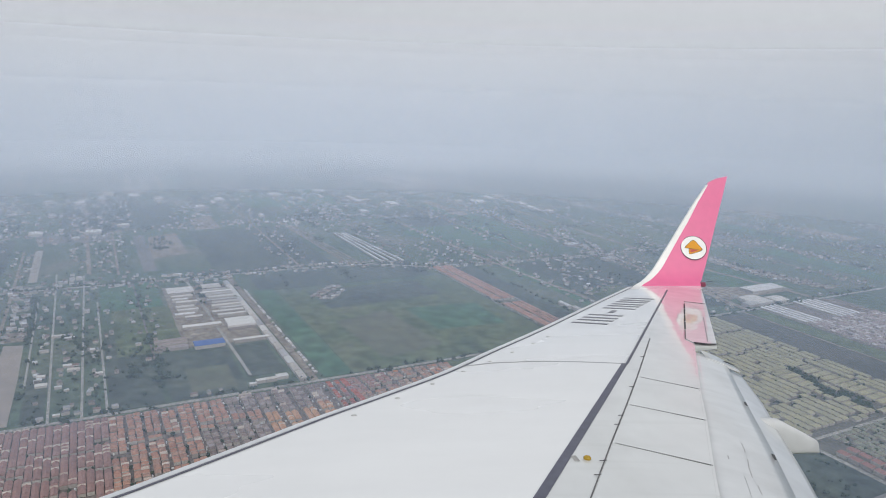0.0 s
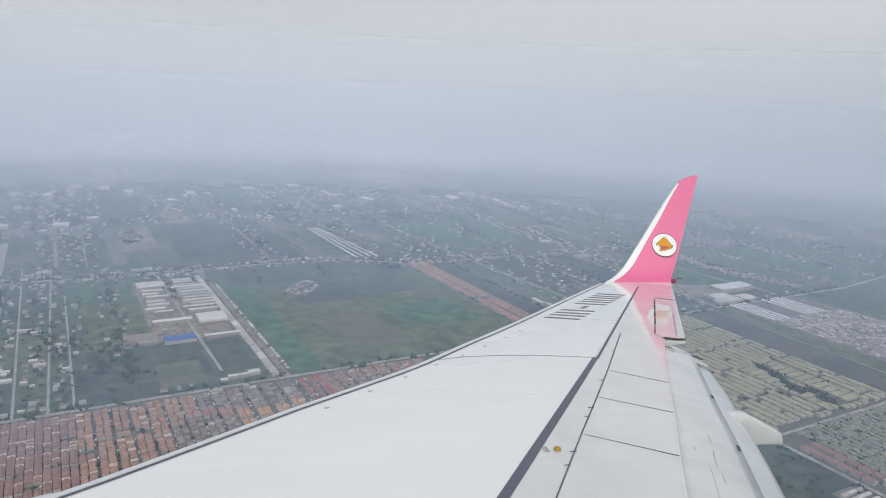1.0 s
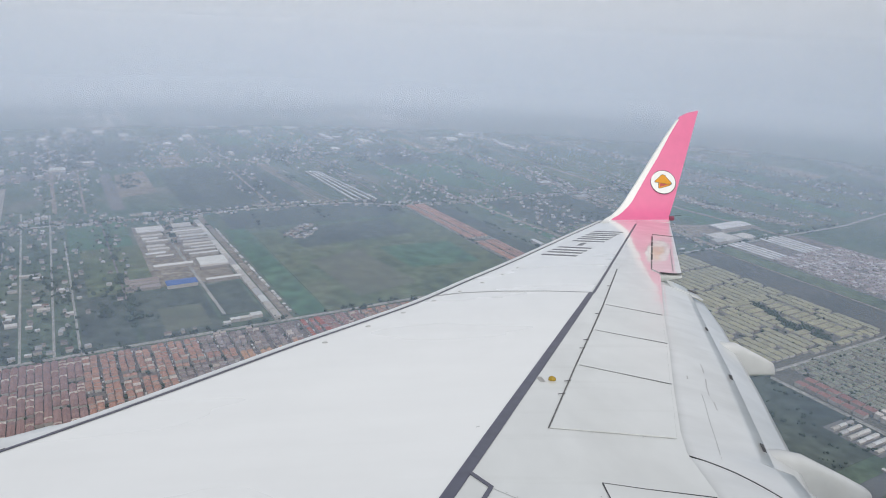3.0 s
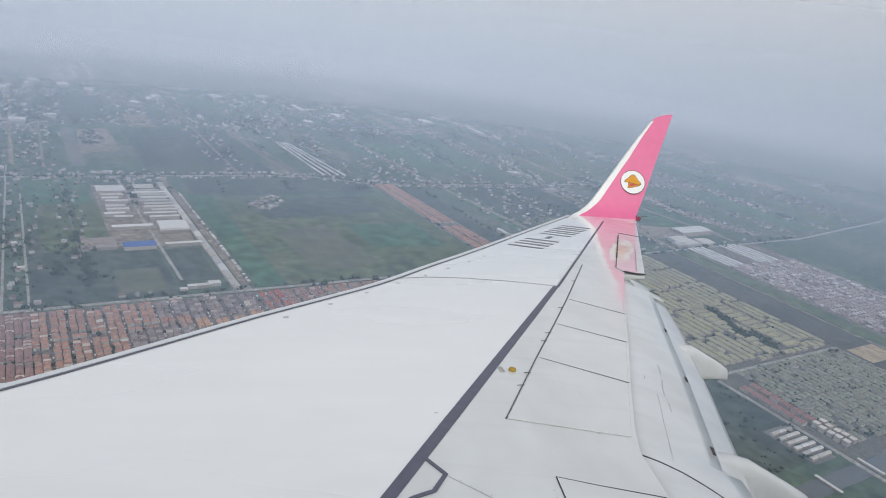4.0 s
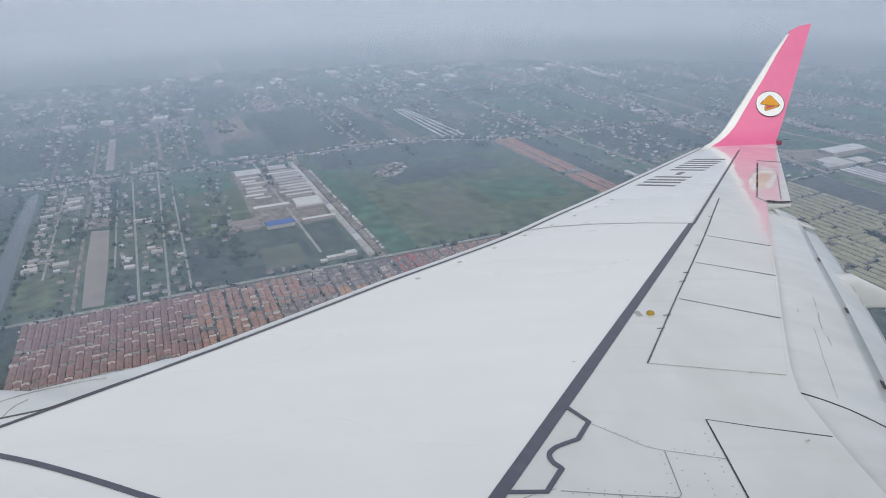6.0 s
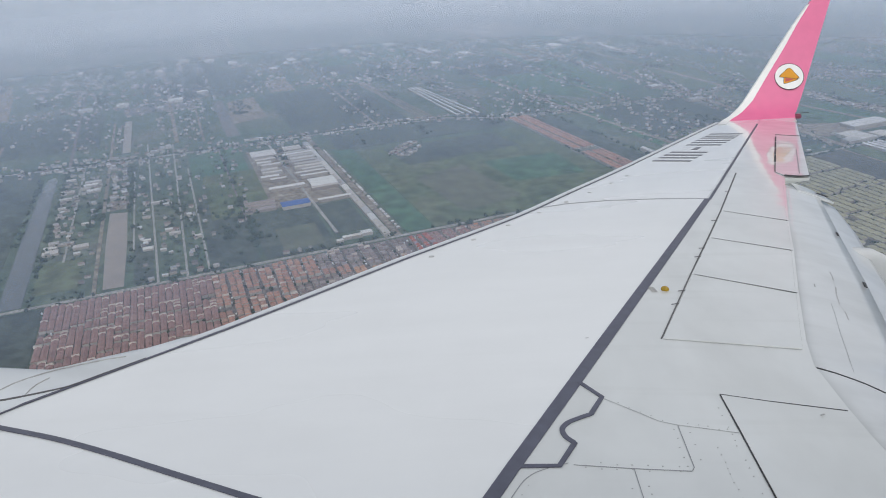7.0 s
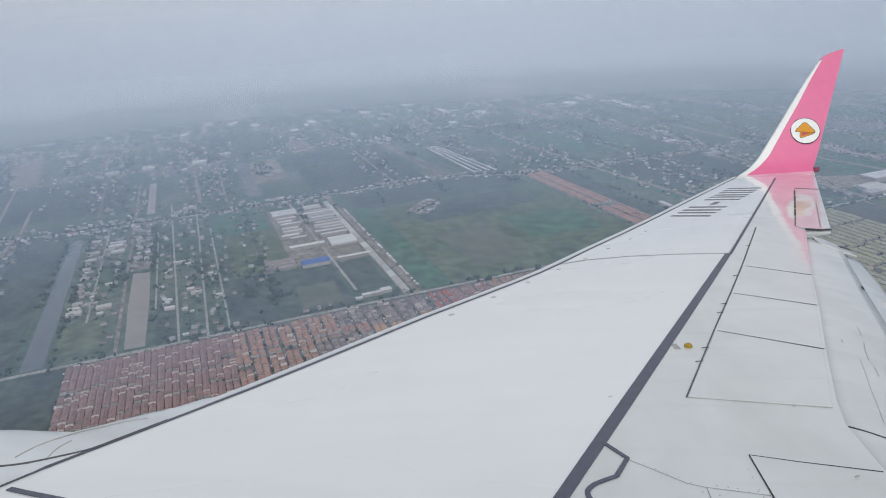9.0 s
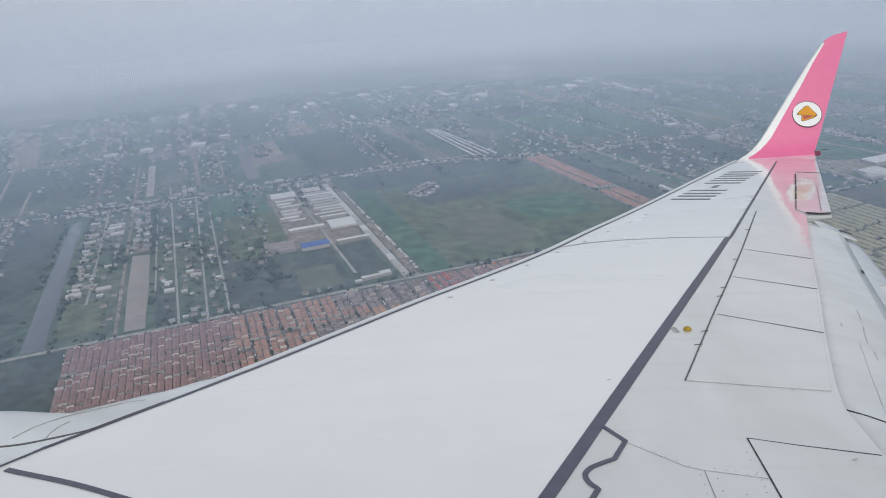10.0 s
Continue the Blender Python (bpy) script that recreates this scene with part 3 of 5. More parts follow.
# winglet: x, z, front, start of the pink, rear
WLT = [(16.7, 0.004, -8.79, -8.95, -10.30), (17.13, 0.012, -8.99, -9.14, -10.43), (17.20, 0.045, -9.07, -9.22, -10.45), (17.26, 0.10, -9.16, -9.31, -10.475), (17.31, 0.165, -9.26, -9.42, -10.51), (17.365, 0.26, -9.38, -9.54, -10.56), (17.42, 0.37, -9.49, -9.66, -10.62),
       (17.65, 0.92, -9.93, -10.06, -10.85), (17.83, 1.34, -10.26, -10.38, -11.03), (18.03, 1.80, -10.63, -10.70, -11.23), (18.19, 2.18, -10.96, -10.99, -11.39)]


WLT = [row if k < 3 else (row[0] + 0.005, row[1] - 0.01, *(y - 0.03 for y in row[2:])) for k, row in enumerate(WLT)]


def blade(rows, i0, i1, thick0, thick1):
    secs = []
    for x, z, *ys in rows:
        a, b = ys[i0], ys[i1]
        secs.append([(x, a, z), (x, (a + b) / 2, z + 0.0), (x, b, z), (x + thick1, b, z - 0.01), (x + max(thick0, thick1) + 0.015, (a + b) / 2, z - 0.015), (x + thick0, a, z - 0.01)])
    return secs


body_secs = blade([(17.09, -0.06, -8.99, -9.14, -10.43)] + WLT[1:], 1, 2, 0.09, 0.015)
body_secs.append([(18.22, -11.03, 2.225), (18.24, -11.23, 2.31), (18.26, -11.495, 2.355), (18.275, -11.495, 2.35), (18.28, -11.23, 2.30), (18.245, -11.03, 2.22)])
winglet = part("winglet_panel", loft(body_secs), PINK, wing, "bright pink winglet face")
part("winglet_leading_edge", loft([[(x, a, z), (x - 0.003, b, z), (x + 0.09, b, z - 0.01), (x + 0.03, a + 0.02, z - 0.01)] for x, z, a, b, c in WLT]), WHITE, wing, "white winglet leading edge")
part("winglet_root", loft([[(x, b, z), (x, c, z), (x + 0.03, c, z - 0.03), (x + 0.03, b, z - 0.05)] for x, z, a, b, c in WLT[:2]]), PAINT, wing)
bm = bmesh.new()
bmesh.ops.create_cube(bm, size=1, matrix=Matrix.Translation((17.2, -10.50, 0.02)) @ Matrix.Diagonal((0.08, 0.13, 0.055, 1)))
bmesh.ops.bevel(bm, geom=bm.edges[:], offset=0.014, segments=2, affect="EDGES")
lamp = part("tip_light_housing", bm, MAROON, wing, "small dark red light housing")
part("static_wick", ribbon([(17.2, -10.58), (17.2, -10.72)], 0.012, 0.05, 0.06), GAP, lamp)

bm = bmesh.new()
bmesh.ops.create_uvsphere(bm, u_segments=18, v_segments=10, radius=1.0, matrix=Matrix.Translation((17.2, -8.885, -0.05)) @ Matrix.Rotation(math.atan2(-0.2, 0.3), 4, "Z") @ Matrix.Diagonal((0.24, 0.10, 0.04, 1)))
smooth(part("tip_lamp_lens", bm, SEALANT, wing, "dark grey lamp lens on the wing tip"))

for k, poly in enumerate(winglet.data.polygons):
    poly.use_smooth = k < 6 * (len(body_secs) - 1) and k % 6 in (0, 1)
for e in winglet.data.edges:
    v0, v1 = (v % 6 for v in e.vertices)
    e.use_edge_sharp = v0 == v1 and v0 in (0, 2)

# emblem on the winglet: ring, disc and a beak of two plain shapes
wl_up = Vector((1.04, -0.95, 2.35)).normalized()
wl_aft = Vector((0.05, 1, 0)) * -1
wl_n = wl_up.cross(wl_aft).normalized()
if wl_n.x > 0:
    wl_n = -wl_n
wl_aft = wl_n.cross(Vector((0, 0, 1))).normalized()
if wl_aft.y > 0:
    wl_aft = -wl_aft
wl_top = wl_aft.cross(wl_n).normalized()
if wl_top.z < 0:
    wl_top = -wl_top
EMBLEM = Vector((17.586, -10.45, 0.77))


def decal(points, lift):
    bm = bmesh.new()
    lo = [bm.verts.new(EMBLEM + wl_aft * u + wl_top * v + wl_n * (lift - 0.004)) for u, v in points]
    hi = [bm.verts.new(EMBLEM + wl_aft * u + wl_top * v + wl_n * lift) for u, v in points]
    bm.faces.new(hi)
    bm.faces.new(lo[::-1])
    for i in range(len(lo)):
        j = (i + 1) % len(lo)
        bm.faces.new((lo[i], lo[j], hi[j], hi[i]))
    return bm


ring = [(0.285 * math.cos(2 * math.pi * k / 40), 0.285 * math.sin(2 * math.pi * k / 40)) for k in range(40)]
part("emblem_ring", decal(ring, 0.006), GAP, wing)
part("emblem_disc", decal([(u * 0.955, v * 0.955) for u, v in ring], 0.0085), WHITE, wing, "round white emblem disc")
UPPER = [(-0.18, -0.03), (-0.165, 0.015), (-0.10, 0.095), (-0.06, 0.15), (-0.02, 0.177), (0.03, 0.155), (0.10, 0.08), (0.165, 0.02), (0.18, -0.012), (0.15, -0.03)]
LOWER = [(-0.095, -0.03), (-0.09, -0.145), (-0.07, -0.158), (-0.02, -0.14), (0.12, -0.07), (0.165, -0.035), (0.16, -0.02)]
TILT = radians(-11)


def turned(points):
    return [(u * math.cos(TILT) - v * math.sin(TILT), u * math.sin(TILT) + v * math.cos(TILT)) for u, v in points]


part("emblem_outline", decal(turned([(u * 1.09, v * 1.07 - 0.004) for u, v in UPPER]), 0.0155), GAP, wing)
part("emblem_outline", decal(turned([(u * 1.09, v * 1.07) for u, v in LOWER]), 0.0105), GAP, wing)
part("emblem_lower_beak", decal(turned(LOWER), 0.0125), ORANGE, wing)
part("emblem_mouth", decal(turned([(-0.072, -0.042), (-0.064, -0.125), (-0.02, -0.112), (0.105, -0.042)]), 0.0145), REDD, wing)
part("emblem_upper_beak", decal(turned(UPPER), 0.0165), ORANGE, wing)

# engine cowling and pylon showing ahead of the leading edge
def cowl_height(x, y, d):
    s = max(0.0, min(1.0, -1.637 - y))
    cx, r = 5.553 + 0.966 * s, 1.05 - 0.159 * max(0.0, min(1.0, (-1.637 - y) / 1.2))
    zc = -0.777 - 0.022 * max(0.0, y + 1.637)
    q = r * r - (x - cx) ** 2
    z = zc + math.sqrt(q) if q > 0 else zc - 1.2 * (abs(x - cx) - r)
    k = max(0.0, min(1.0, d / 0.578))
    k = k * k * (3 - 2 * k)
    return z * k if z > 0 else z


secs = []
for d in (0.028, 0.06, 0.12, 0.2, 0.3, 0.42, 0.56, 0.72, 0.95, 1.2, 1.5, 1.9, 2.4, 3.0):
    top = []
    for i in range(48):
        x = 3.9 + 3.1 * i / 47
        y = along(LEAD, x) + d
        top.append((x, y, max(-1.3, cowl_height(x, y, d) - 0.02)))
    secs.append(top + [(7.0, along(LEAD, 7.0) + d, -1.5), (3.9, along(LEAD, 3.9) + d, -1.5)])
nac = smooth(part("engine_cowling", loft(secs), COWL, wing, "white engine cowling ahead of the leading edge"))
part("cowl_gap", laid(rounded([(6.40, -2.185), (6.285, -2.095), (6.16, -1.995), (6.075, -1.93), (6.012, -1.872), (5.94, -1.775), (5.865, -1.68), (5.79, -1.585), (5.68, -1.44), (5.5, -1.2)]), 0.008, lambda x, y: max(-0.02, cowl_height(x, y, y - along(LEAD, x)) - 0.02), 0.006), SEALANT, nac)

# short panel seam, then a grey line drawn along the cowl's dark crease
for line in ([(5.886, -1.695), (5.937, -1.698), (5.991, -1.711), (6.06, -1.743)], rounded([(5.82, -1.546), (5.97, -1.616), (6.107, -1.704), (6.223, -1.814), (6.33, -1.939), (6.40, -2.05)])):
    part("cowl_seam", laid(line, 0.004, lambda x, y: max(-0.02, cowl_height(x, y, y - along(LEAD, x)) - 0.02), 0.004), CAP, nac)

# the skin falls away gently on either side of the painted stripe

def fall(x, y, z):
    d = y - along(SPINE, x)
    share = max(0.0, min(1.0, 1.0 - z / 0.05)) if z > 0 else 1.0
    return share * (0.058 * -d if d < 0 else 0.0025 * d * d)


for piece in wing.children:
    if piece.name.split(".")[0] not in ("engine_cowling", "winglet_panel", "winglet_leading_edge"):
        for v in piece.data.vertices:
            v.co.z -= fall(*v.co)
        piece.data.update()
for x, y in RIVETS:
    rv = part("rivet", rivet_mesh, None, wing)
    rv.location = (x, y, 0.002 - fall(x, y, 0.0))

# fuselage skin beside the camera
fus = tagged(new("fuselage"), "white airliner fuselage side beside the wing", "fuselage", kind="structure")
fus.matrix_world = WING
smooth(part("fuselage_skin", loft([[(1.86 * math.cos(a), y, 0.75 + 1.86 * math.sin(a)) for a in [2 * math.pi * k / 48 for k in range(48)]] for y in (-16, -12, -8, -4, 0, 4, 8)]), PAINT2, fus))

# ---- the plain: local axes a (along the lanes) and b (across them) ----
GRID = Matrix.Rotation(radians(26.5), 4, "Z")
ROAD = 1097.0
rng = np.random.default_rng(7)


def on_plain(ob):
    ob.matrix_world = GRID
    return ob


ground = tagged(on_plain(new("ground", mesh_of("ground", [(-14000, -14000, 0), (14000, -14000, 0), (14000, 14000, 0), (-14000, 14000, 0)], [(0, 1, 2, 3)], GROUND))), "flat green-grey plain under haze", "ground", kind="structure")


def plot(name, corners, mat, z, label, category="field"):
    return tagged(on_plain(new(name, mesh_of(name, [(a, b, z) for a, b in corners] + [(a, b, -0.5) for a, b in corners],
        [tuple(range(len(corners)))] + [(i, i + len(corners), (i + 1) % len(corners) + len(corners), (i + 1) % len(corners)) for i in range(len(corners))], mat))), label, category, kind="structure")


def box(a0, a1, b0, b1, skew=0.0):
    """The corners of a plot between two distances along the lanes and two across; skew leans its far side."""
    lo, hi = min(b0, b1), max(b0, b1)
    return [(a0, lo), (a1, lo + skew), (a1, hi + skew), (a0, hi)]


NEAR, SIDE = ROAD - 9, ROAD + 9
# north of the road, from the canal to the orange rows
plot("field", box(SIDE, 1900, 300, 760), DARKF, 0.5, "dark damp field beside the canal")
plot("field", box(SIDE, 1760, 780, 1200), MEADOW, 0.45, "rough green farmland")
plot("canal", [(SIDE, 247), (1450, 252), (1700, 257), (1790, 258), (1812, 266), (1800, 280), (1700, 285), (1400, 286), (SIDE, 281)], WATER, 0.6, "long grey canal between fields", "canal")
plot("field", box(1140, 1270, 165, 238), MEADOW, 0.5, "grassy plot beside the canal")
plot("pond", [(1112, 99), (1300, 97), (1474, 99), (1484, 133), (1300, 134), (1114, 131)], CLAY, 0.6, "long grey-brown pond", "pond")
plot("field", box(1500, 1560, 96, 138), SAND, 0.5, "bare soil at the end of a pond")
plot("field", box(SIDE, 1300, 52, 84), DARKF, 0.5, "dark green overgrown plot")
plot("field", box(SIDE, 1500, -120, -40), DARKF, 0.5, "dark green overgrown field")
plot("field", box(1340, 1640, -180, -60), MEADOW, 0.55, "green grass field with bare patches")
plot("field", box(SIDE, 1330, -255, -130), DARKF, 0.55, "dark field beside the works")
plot("field", box(1130, 1235, -240, -165), WORN, 0.62, "dark bare plot beside the works")
plot("field", box(1160, 1325, -330, -262), DARKF, 0.6, "overgrown plot behind the depot")
plot("field", box(1630, 1860, -170, -40), GREEN, 0.5, "green grass field beside the works")
plot("field", box(1345, 1790, -332, -180), SAND, 0.4, "pale trodden works yard")
plot("field", box(SIDE, 1690, -440, -386, 6), GREEN, 0.5, "long green rice field beside the depot road")
plot("field", box(SIDE, 1640, -474, -440), MEADOW, 0.52, "strip of pale rough grass")
plot("field", box(SIDE, 1650, -905, -474), MEADOW, 0.45, "rough green meadow with worn patches")
plot("field", [(1150, -520), (1390, -500), (1420, -630), (1180, -660)], WORN, 0.58, "worn brownish patch in a meadow")
plot("field", [(1260, -690), (1420, -680), (1400, -860), (1240, -850)], GREEN, 0.56, "brighter green patch in a meadow")
plot("field", [(1480, -520), (1640, -500), (1640, -800), (1500, -820)], DARKF, 0.57, "dark damp patch in a meadow")
plot("field", box(1680, 1850, -880, -400), DARKF, 0.5, "dark green scrub field")
plot("field", box(1880, 2480, -660, -330), DARKF, 0.5, "wide dark field beyond the settled road")
plot("field", box(SIDE, 1800, -1030, -972), DARKF, 0.5, "dark green strip beside the orange rows")
plot("field", box(SIDE, 1900, -1140, -1110), GREEN, 0.5, "green strip beside a dirt road")
plot("field", box(1150, 1700, -1460, -1160), DARKF, 0.5, "dark green fields with scattered houses")
plot("field", box(SIDE, 1400, -1300, -1180), MEADOW, 0.55, "rough meadow beside a dirt road")
plot("field", box(1190, 1420, -1760, -1600), GREEN, 0.5, "green field behind the factory")
# farther north
plot("pond", box(1955, 2330, 99, 119), CLAY, 0.6, "long brown silty pond", "pond")
plot("field", [(2113, -181), (2162, -291), (2476, -290), (2434, -198)][::-1], SAND, 0.6, "pale bare building plot")
plot("field", box(1975, 2470, -188, -152), MUD, 0.65, "grey bare building plot")
plot("field", [(1836, -1234), (2204, -1021), (2853, -1409), (2349, -1471), (1900, -1441)][::-1], GREEN, 0.6, "large green field far off")
plot("field", box(2482, 2890, -1450, -1395), SAND, 0.7, "pale bare strip in a field")
plot("field", box(2510, 2745, -447, -362), SAND, 0.62, "pale bare plot beyond dark fields")
plot("field", [(2547, 472), (2560, 560), (3290, 680), (3260, 560), (2972, 516)][::-1], SAND, 0.6, "pale bare plots beside a far lane")
plot("field", [(1982, -2734), (2294, -3057), (2274, -2624), (2055, -2484)], SAND, 0.6, "wide pale bare ground far off")
plot("field", box(3213, 3900, -1840, -1440), SAND, 0.55, "wide bare ground round far sheds")
plot("field", box(2300, 2700, -1350, -1120), DARKF, 0.62, "dark field beside a far road")
plot("field", box(2900, 3450, -1050, -640), GREEN, 0.5, "green field far off")
plot("field", box(2560, 3100, -330, 60), DARKF, 0.5, "dark field far off")
plot("field", box(2050, 2500, 180, 560), DARKF, 0.5, "dark field beyond the long pond")
plot("field", box(2420, 2540, -90, 120), MUD, 0.6, "grey muddy plot far off")
plot("field", box(1760, 2250, -2060, -1560), MEADOW, 0.5, "rough green fields between far roads")
plot("yard", [(1180, -1490), (1180, -1742), (1246, -1744), (1262, -1600), (1312, -1488)][::-1], SAND, 0.72, "reddish bare yard round a warehouse", "yard")
plot("strip", [(1150, -1842), (1150, -1882), (1290, -1846), (1410, -1816), (1560, -1836), (1560, -1798), (1404, -1776), (1278, -1802)][::-1], SAND, 0.76, "bare reddish strip along a settled road", "strip")
for k, (a, b, la, lb, mat) in enumerate(((1150, -2080, 420, 90, GREEN), (1600, -2060, 300, 110, MUD), (1180, -2290, 380, 120, MEADOW), (1620, -2300, 420, 100, GREEN), (1200, -2540, 300, 130, DARKF), (1560, -2560, 260, 110, SAND), (1900, -2560, 300, 140, MEADOW), (1260, -2800, 240, 120, MUD))):
    plot("field", [(a, b), (a + la, b + 14), (a + la - 20, b - lb + 10), (a + 10, b - lb)][::-1], mat, 0.8 + 0.006 * k, ("green field", "grey muddy plot", "rough meadow", "green strip field", "dark scrubby field", "pale bare plot", "grassy plot", "grey fallow plot")[k] + " between far lanes")
# south of the road
plot("field", box(300, NEAR, 214, 1700), DARKF, 0.5, "dark green fallow land beside the road")
plot("field", box(620, NEAR, -681, -619), MEADOW, 0.5, "green plot beside the estate")
plot("pond", box(640, NEAR, -746, -681), MUD, 0.5, "broad grey drained pond", "pond")
plot("field", box(640, NEAR, -803, -746), DARKF, 0.5, "dark green plot beside a row of houses")
plot("field", box(600, NEAR, -942, -852), GREEN, 0.5, "green field beside a row of houses")
plot("field", box(600, NEAR, -972, -942), SAND, 0.45, "strip of bare brown soil")
plot("field", box(380, 620, -976, -620), DARKF, 0.5, "dark field beside a canal road")
plot("field", box(300, NEAR, -1432, -1336), FALLOW, 0.5, "long dark fallow strip")
plot("field", box(300, NEAR, -1497, -1443), MEADOW, 0.5, "green verge strip")
plot("field", box(524, 576, -1430, -1342), TAN, 0.6, "bare sandy building plot")
for k in range(120):
    a, b = (rng.uniform(1950, 4900), rng.uniform(-3600, 2900)) if k < 70 else (rng.uniform(2900, 4900), rng.uniform(-4500, 3500))
    if 46 <= k < 70:
        a, b = (rng.uniform(1150, 2400), rng.uniform(-3600, -1850)) if k < 60 else (rng.uniform(1150, 1900), rng.uniform(320, 1300))
    la, lb = rng.uniform(90, 420), rng.uniform(50, 170)
    if a + la > 1850 and a < 2550 and -1500 < b + lb and b < 150:
        continue
    mat = (DARKF, GREEN, MEADOW, DARKF, MUD, DARKF, SAND, MEADOW)[k % 8]
    plot("field", [(a, b), (a + la, b + 8), (a + la, b + lb), (a, b + lb)], mat, 0.3 + 0.004 * k, ("dark scrubby field", "green field", "rough meadow", "dark wet field", "grey muddy plot", "dark fallow field", "pale bare plot", "grassy plot")[k % 8] + " in the distance")


def road(name, points, width, mat, z, label):
    return tagged(on_plain(part(name, ribbon(points, width, -0.4, z), mat, None)), label, "road", kind="structure")


road("road", [(ROAD, b) for b in (1700, 700, 0, -700, -1400, -2000)] + [(1180, -2600), (1500, -4200)], 8, ASPHALT, 1.0, "long pale grey road with verges")
CROSS = [(2050, 900), (1900, 420), (1872, 100), (1868, -330), (1868, -520), (1845, -760), (1760, -900), (1740, -1150), (1716, -1500), (1700, -2100)]
LANES = [([(ROAD, 144), (1871, 146), (2330, 148)], 6.5, SAND), ([(1262, 201), (1880, 203)], 4, ASPHALT), ([(1255, 85), (1765, 87)], 3.5, ASPHALT), ([(ROAD, 46), (2020, 56)], 4, ASPHALT),
         ([(ROAD, 0), (1985, -8)], 4, ASPHALT), ([(ROAD, -36), (1725, -34)], 4, ASPHALT), ([(1964, -90), (2500, -95)], 6, SAND), ([(1300, -122), (1860, -118)], 3.5, LANE)]
for points, width, mat in LANES:
    road("lane", points, width, mat, 0.9, "straight pale lane" if mat is SAND else "narrow straight lane between houses")
road("road", [(ROAD, -367), (1500, -360), (1900, -350)], 13, SAND, 0.9, "broad pale depot road")
road("road", [(1165, -268), (1480, -257), (1800, -246), (1868, -244)], 6, ASPHALT, 0.9, "works road between sheds")
road("road", CROSS, 9, ASPHALT, 0.95, "settled cross road")
road("road", [(ROAD, -980), (1760, -968)], 5, ASPHALT, 0.9, "lane beside orange rows")
road("road", [(ROAD, -1148), (1350, -1145), (1760, -1111), (2600, -1090)], 13, SAND, 0.9, "pale dirt road")
road("road", [(ROAD, -1465), (1716, -1522), (2273, -1531), (4200, -1560)], 17, SAND, 0.9, "pale settled road")
road("road", [(300, -1437), (ROAD, -1437)], 6, SAND, 0.9, "tan dirt track")
road("road", [(ROAD, -1730), (1465, -1679), (2600, -1700)], 16, SAND, 0.9, "pale far road")
road("road", [(1400, -2210), (1830, -2177), (2430, -2095), (4500, -2080)], 22, SAND, 0.9, "pale far road")
road("road", [(1156, -1861), (1278, -1824), (1404, -1796), (1545, -1816)], 10, ASPHALT, 0.92, "pale settled road beyond a warehouse")
road("road", [(ROAD - 4, -1738), (1038, -1746), (779, -1788), (500, -1815)], 9, SAND, 0.94, "pale track beside ranks of terraces")
for points in ([(1150, -1990), (2100, -2010)], [(1190, -2450), (2300, -2430)]):
    road("lane", points, 7, SAND, 0.9, "pale far lane between fields")
road("road", [(1512, -2863), (1682, -2930), (1915, -3029)], 22, SAND, 0.9, "broad pale far road")
road("lane", [(1865, 483), (2732, 549)], 9, SAND, 0.9, "pale far lane")
road("lane", [(1890, 419), (2200, 435)], 8, SAND, 0.9, "pale far lane")
road("lane", [(2709, 276), (3012, 294)], 12, SAND, 0.9, "pale far lane")
FAR = [(1250, -2520, 3600, -2700), (1400, -2980, 3500, -3250), (1600, -3600, 3200, -3850), (ROAD, 420, 1900, 430), (ROAD, 770, 1980, 775), (ROAD, 1250, 2100, 1300), (1760, -1300, 4700, -1330), (1750, -1800, 4700, -1900),
       (2300, -2700, 4600, -2980), (2500, -3050, 4500, -3300), (1950, 600, 4600, 690), (2050, 1000, 4400, 1080), (1870, -560, 4700, -600), (2500, -2380, 4600, -2560), (1880, 240, 4500, 280), (1990, -20, 4700, -40), (1870, -900, 4600, -940)]
for k, (a0, b0, a1, b1) in enumerate(FAR):
    road("road", [(a0, b0), ((a0 + a1) / 2, (b0 + b1) / 2 + 12), (a1, b1)], 11 if k % 2 else 7, SAND if k % 3 == 0 else LANE, 0.85, "straight far road in the haze")
for a0 in (2560, 3150, 3900):
    road("road", [(a0 + 120, 2600), (a0, 700), (a0 + 30, -900), (a0 - 60, -3400)], 10, LANE, 0.8, "far cross road in the haze")
plot("estate_ground", box(420, NEAR, 212, -617), LANE, 0.3, "paved lanes and yards of a housing estate", "pavement")
plot("estate_ground", box(300, NEAR, -972, -1334), BACKLANE, 0.3, "paved lanes of a terraced estate", "pavement")
plot("estate_ground", box(300, NEAR, -1498, -1775), LANE, 0.3, "paved lanes between ranks of terraces", "pavement")


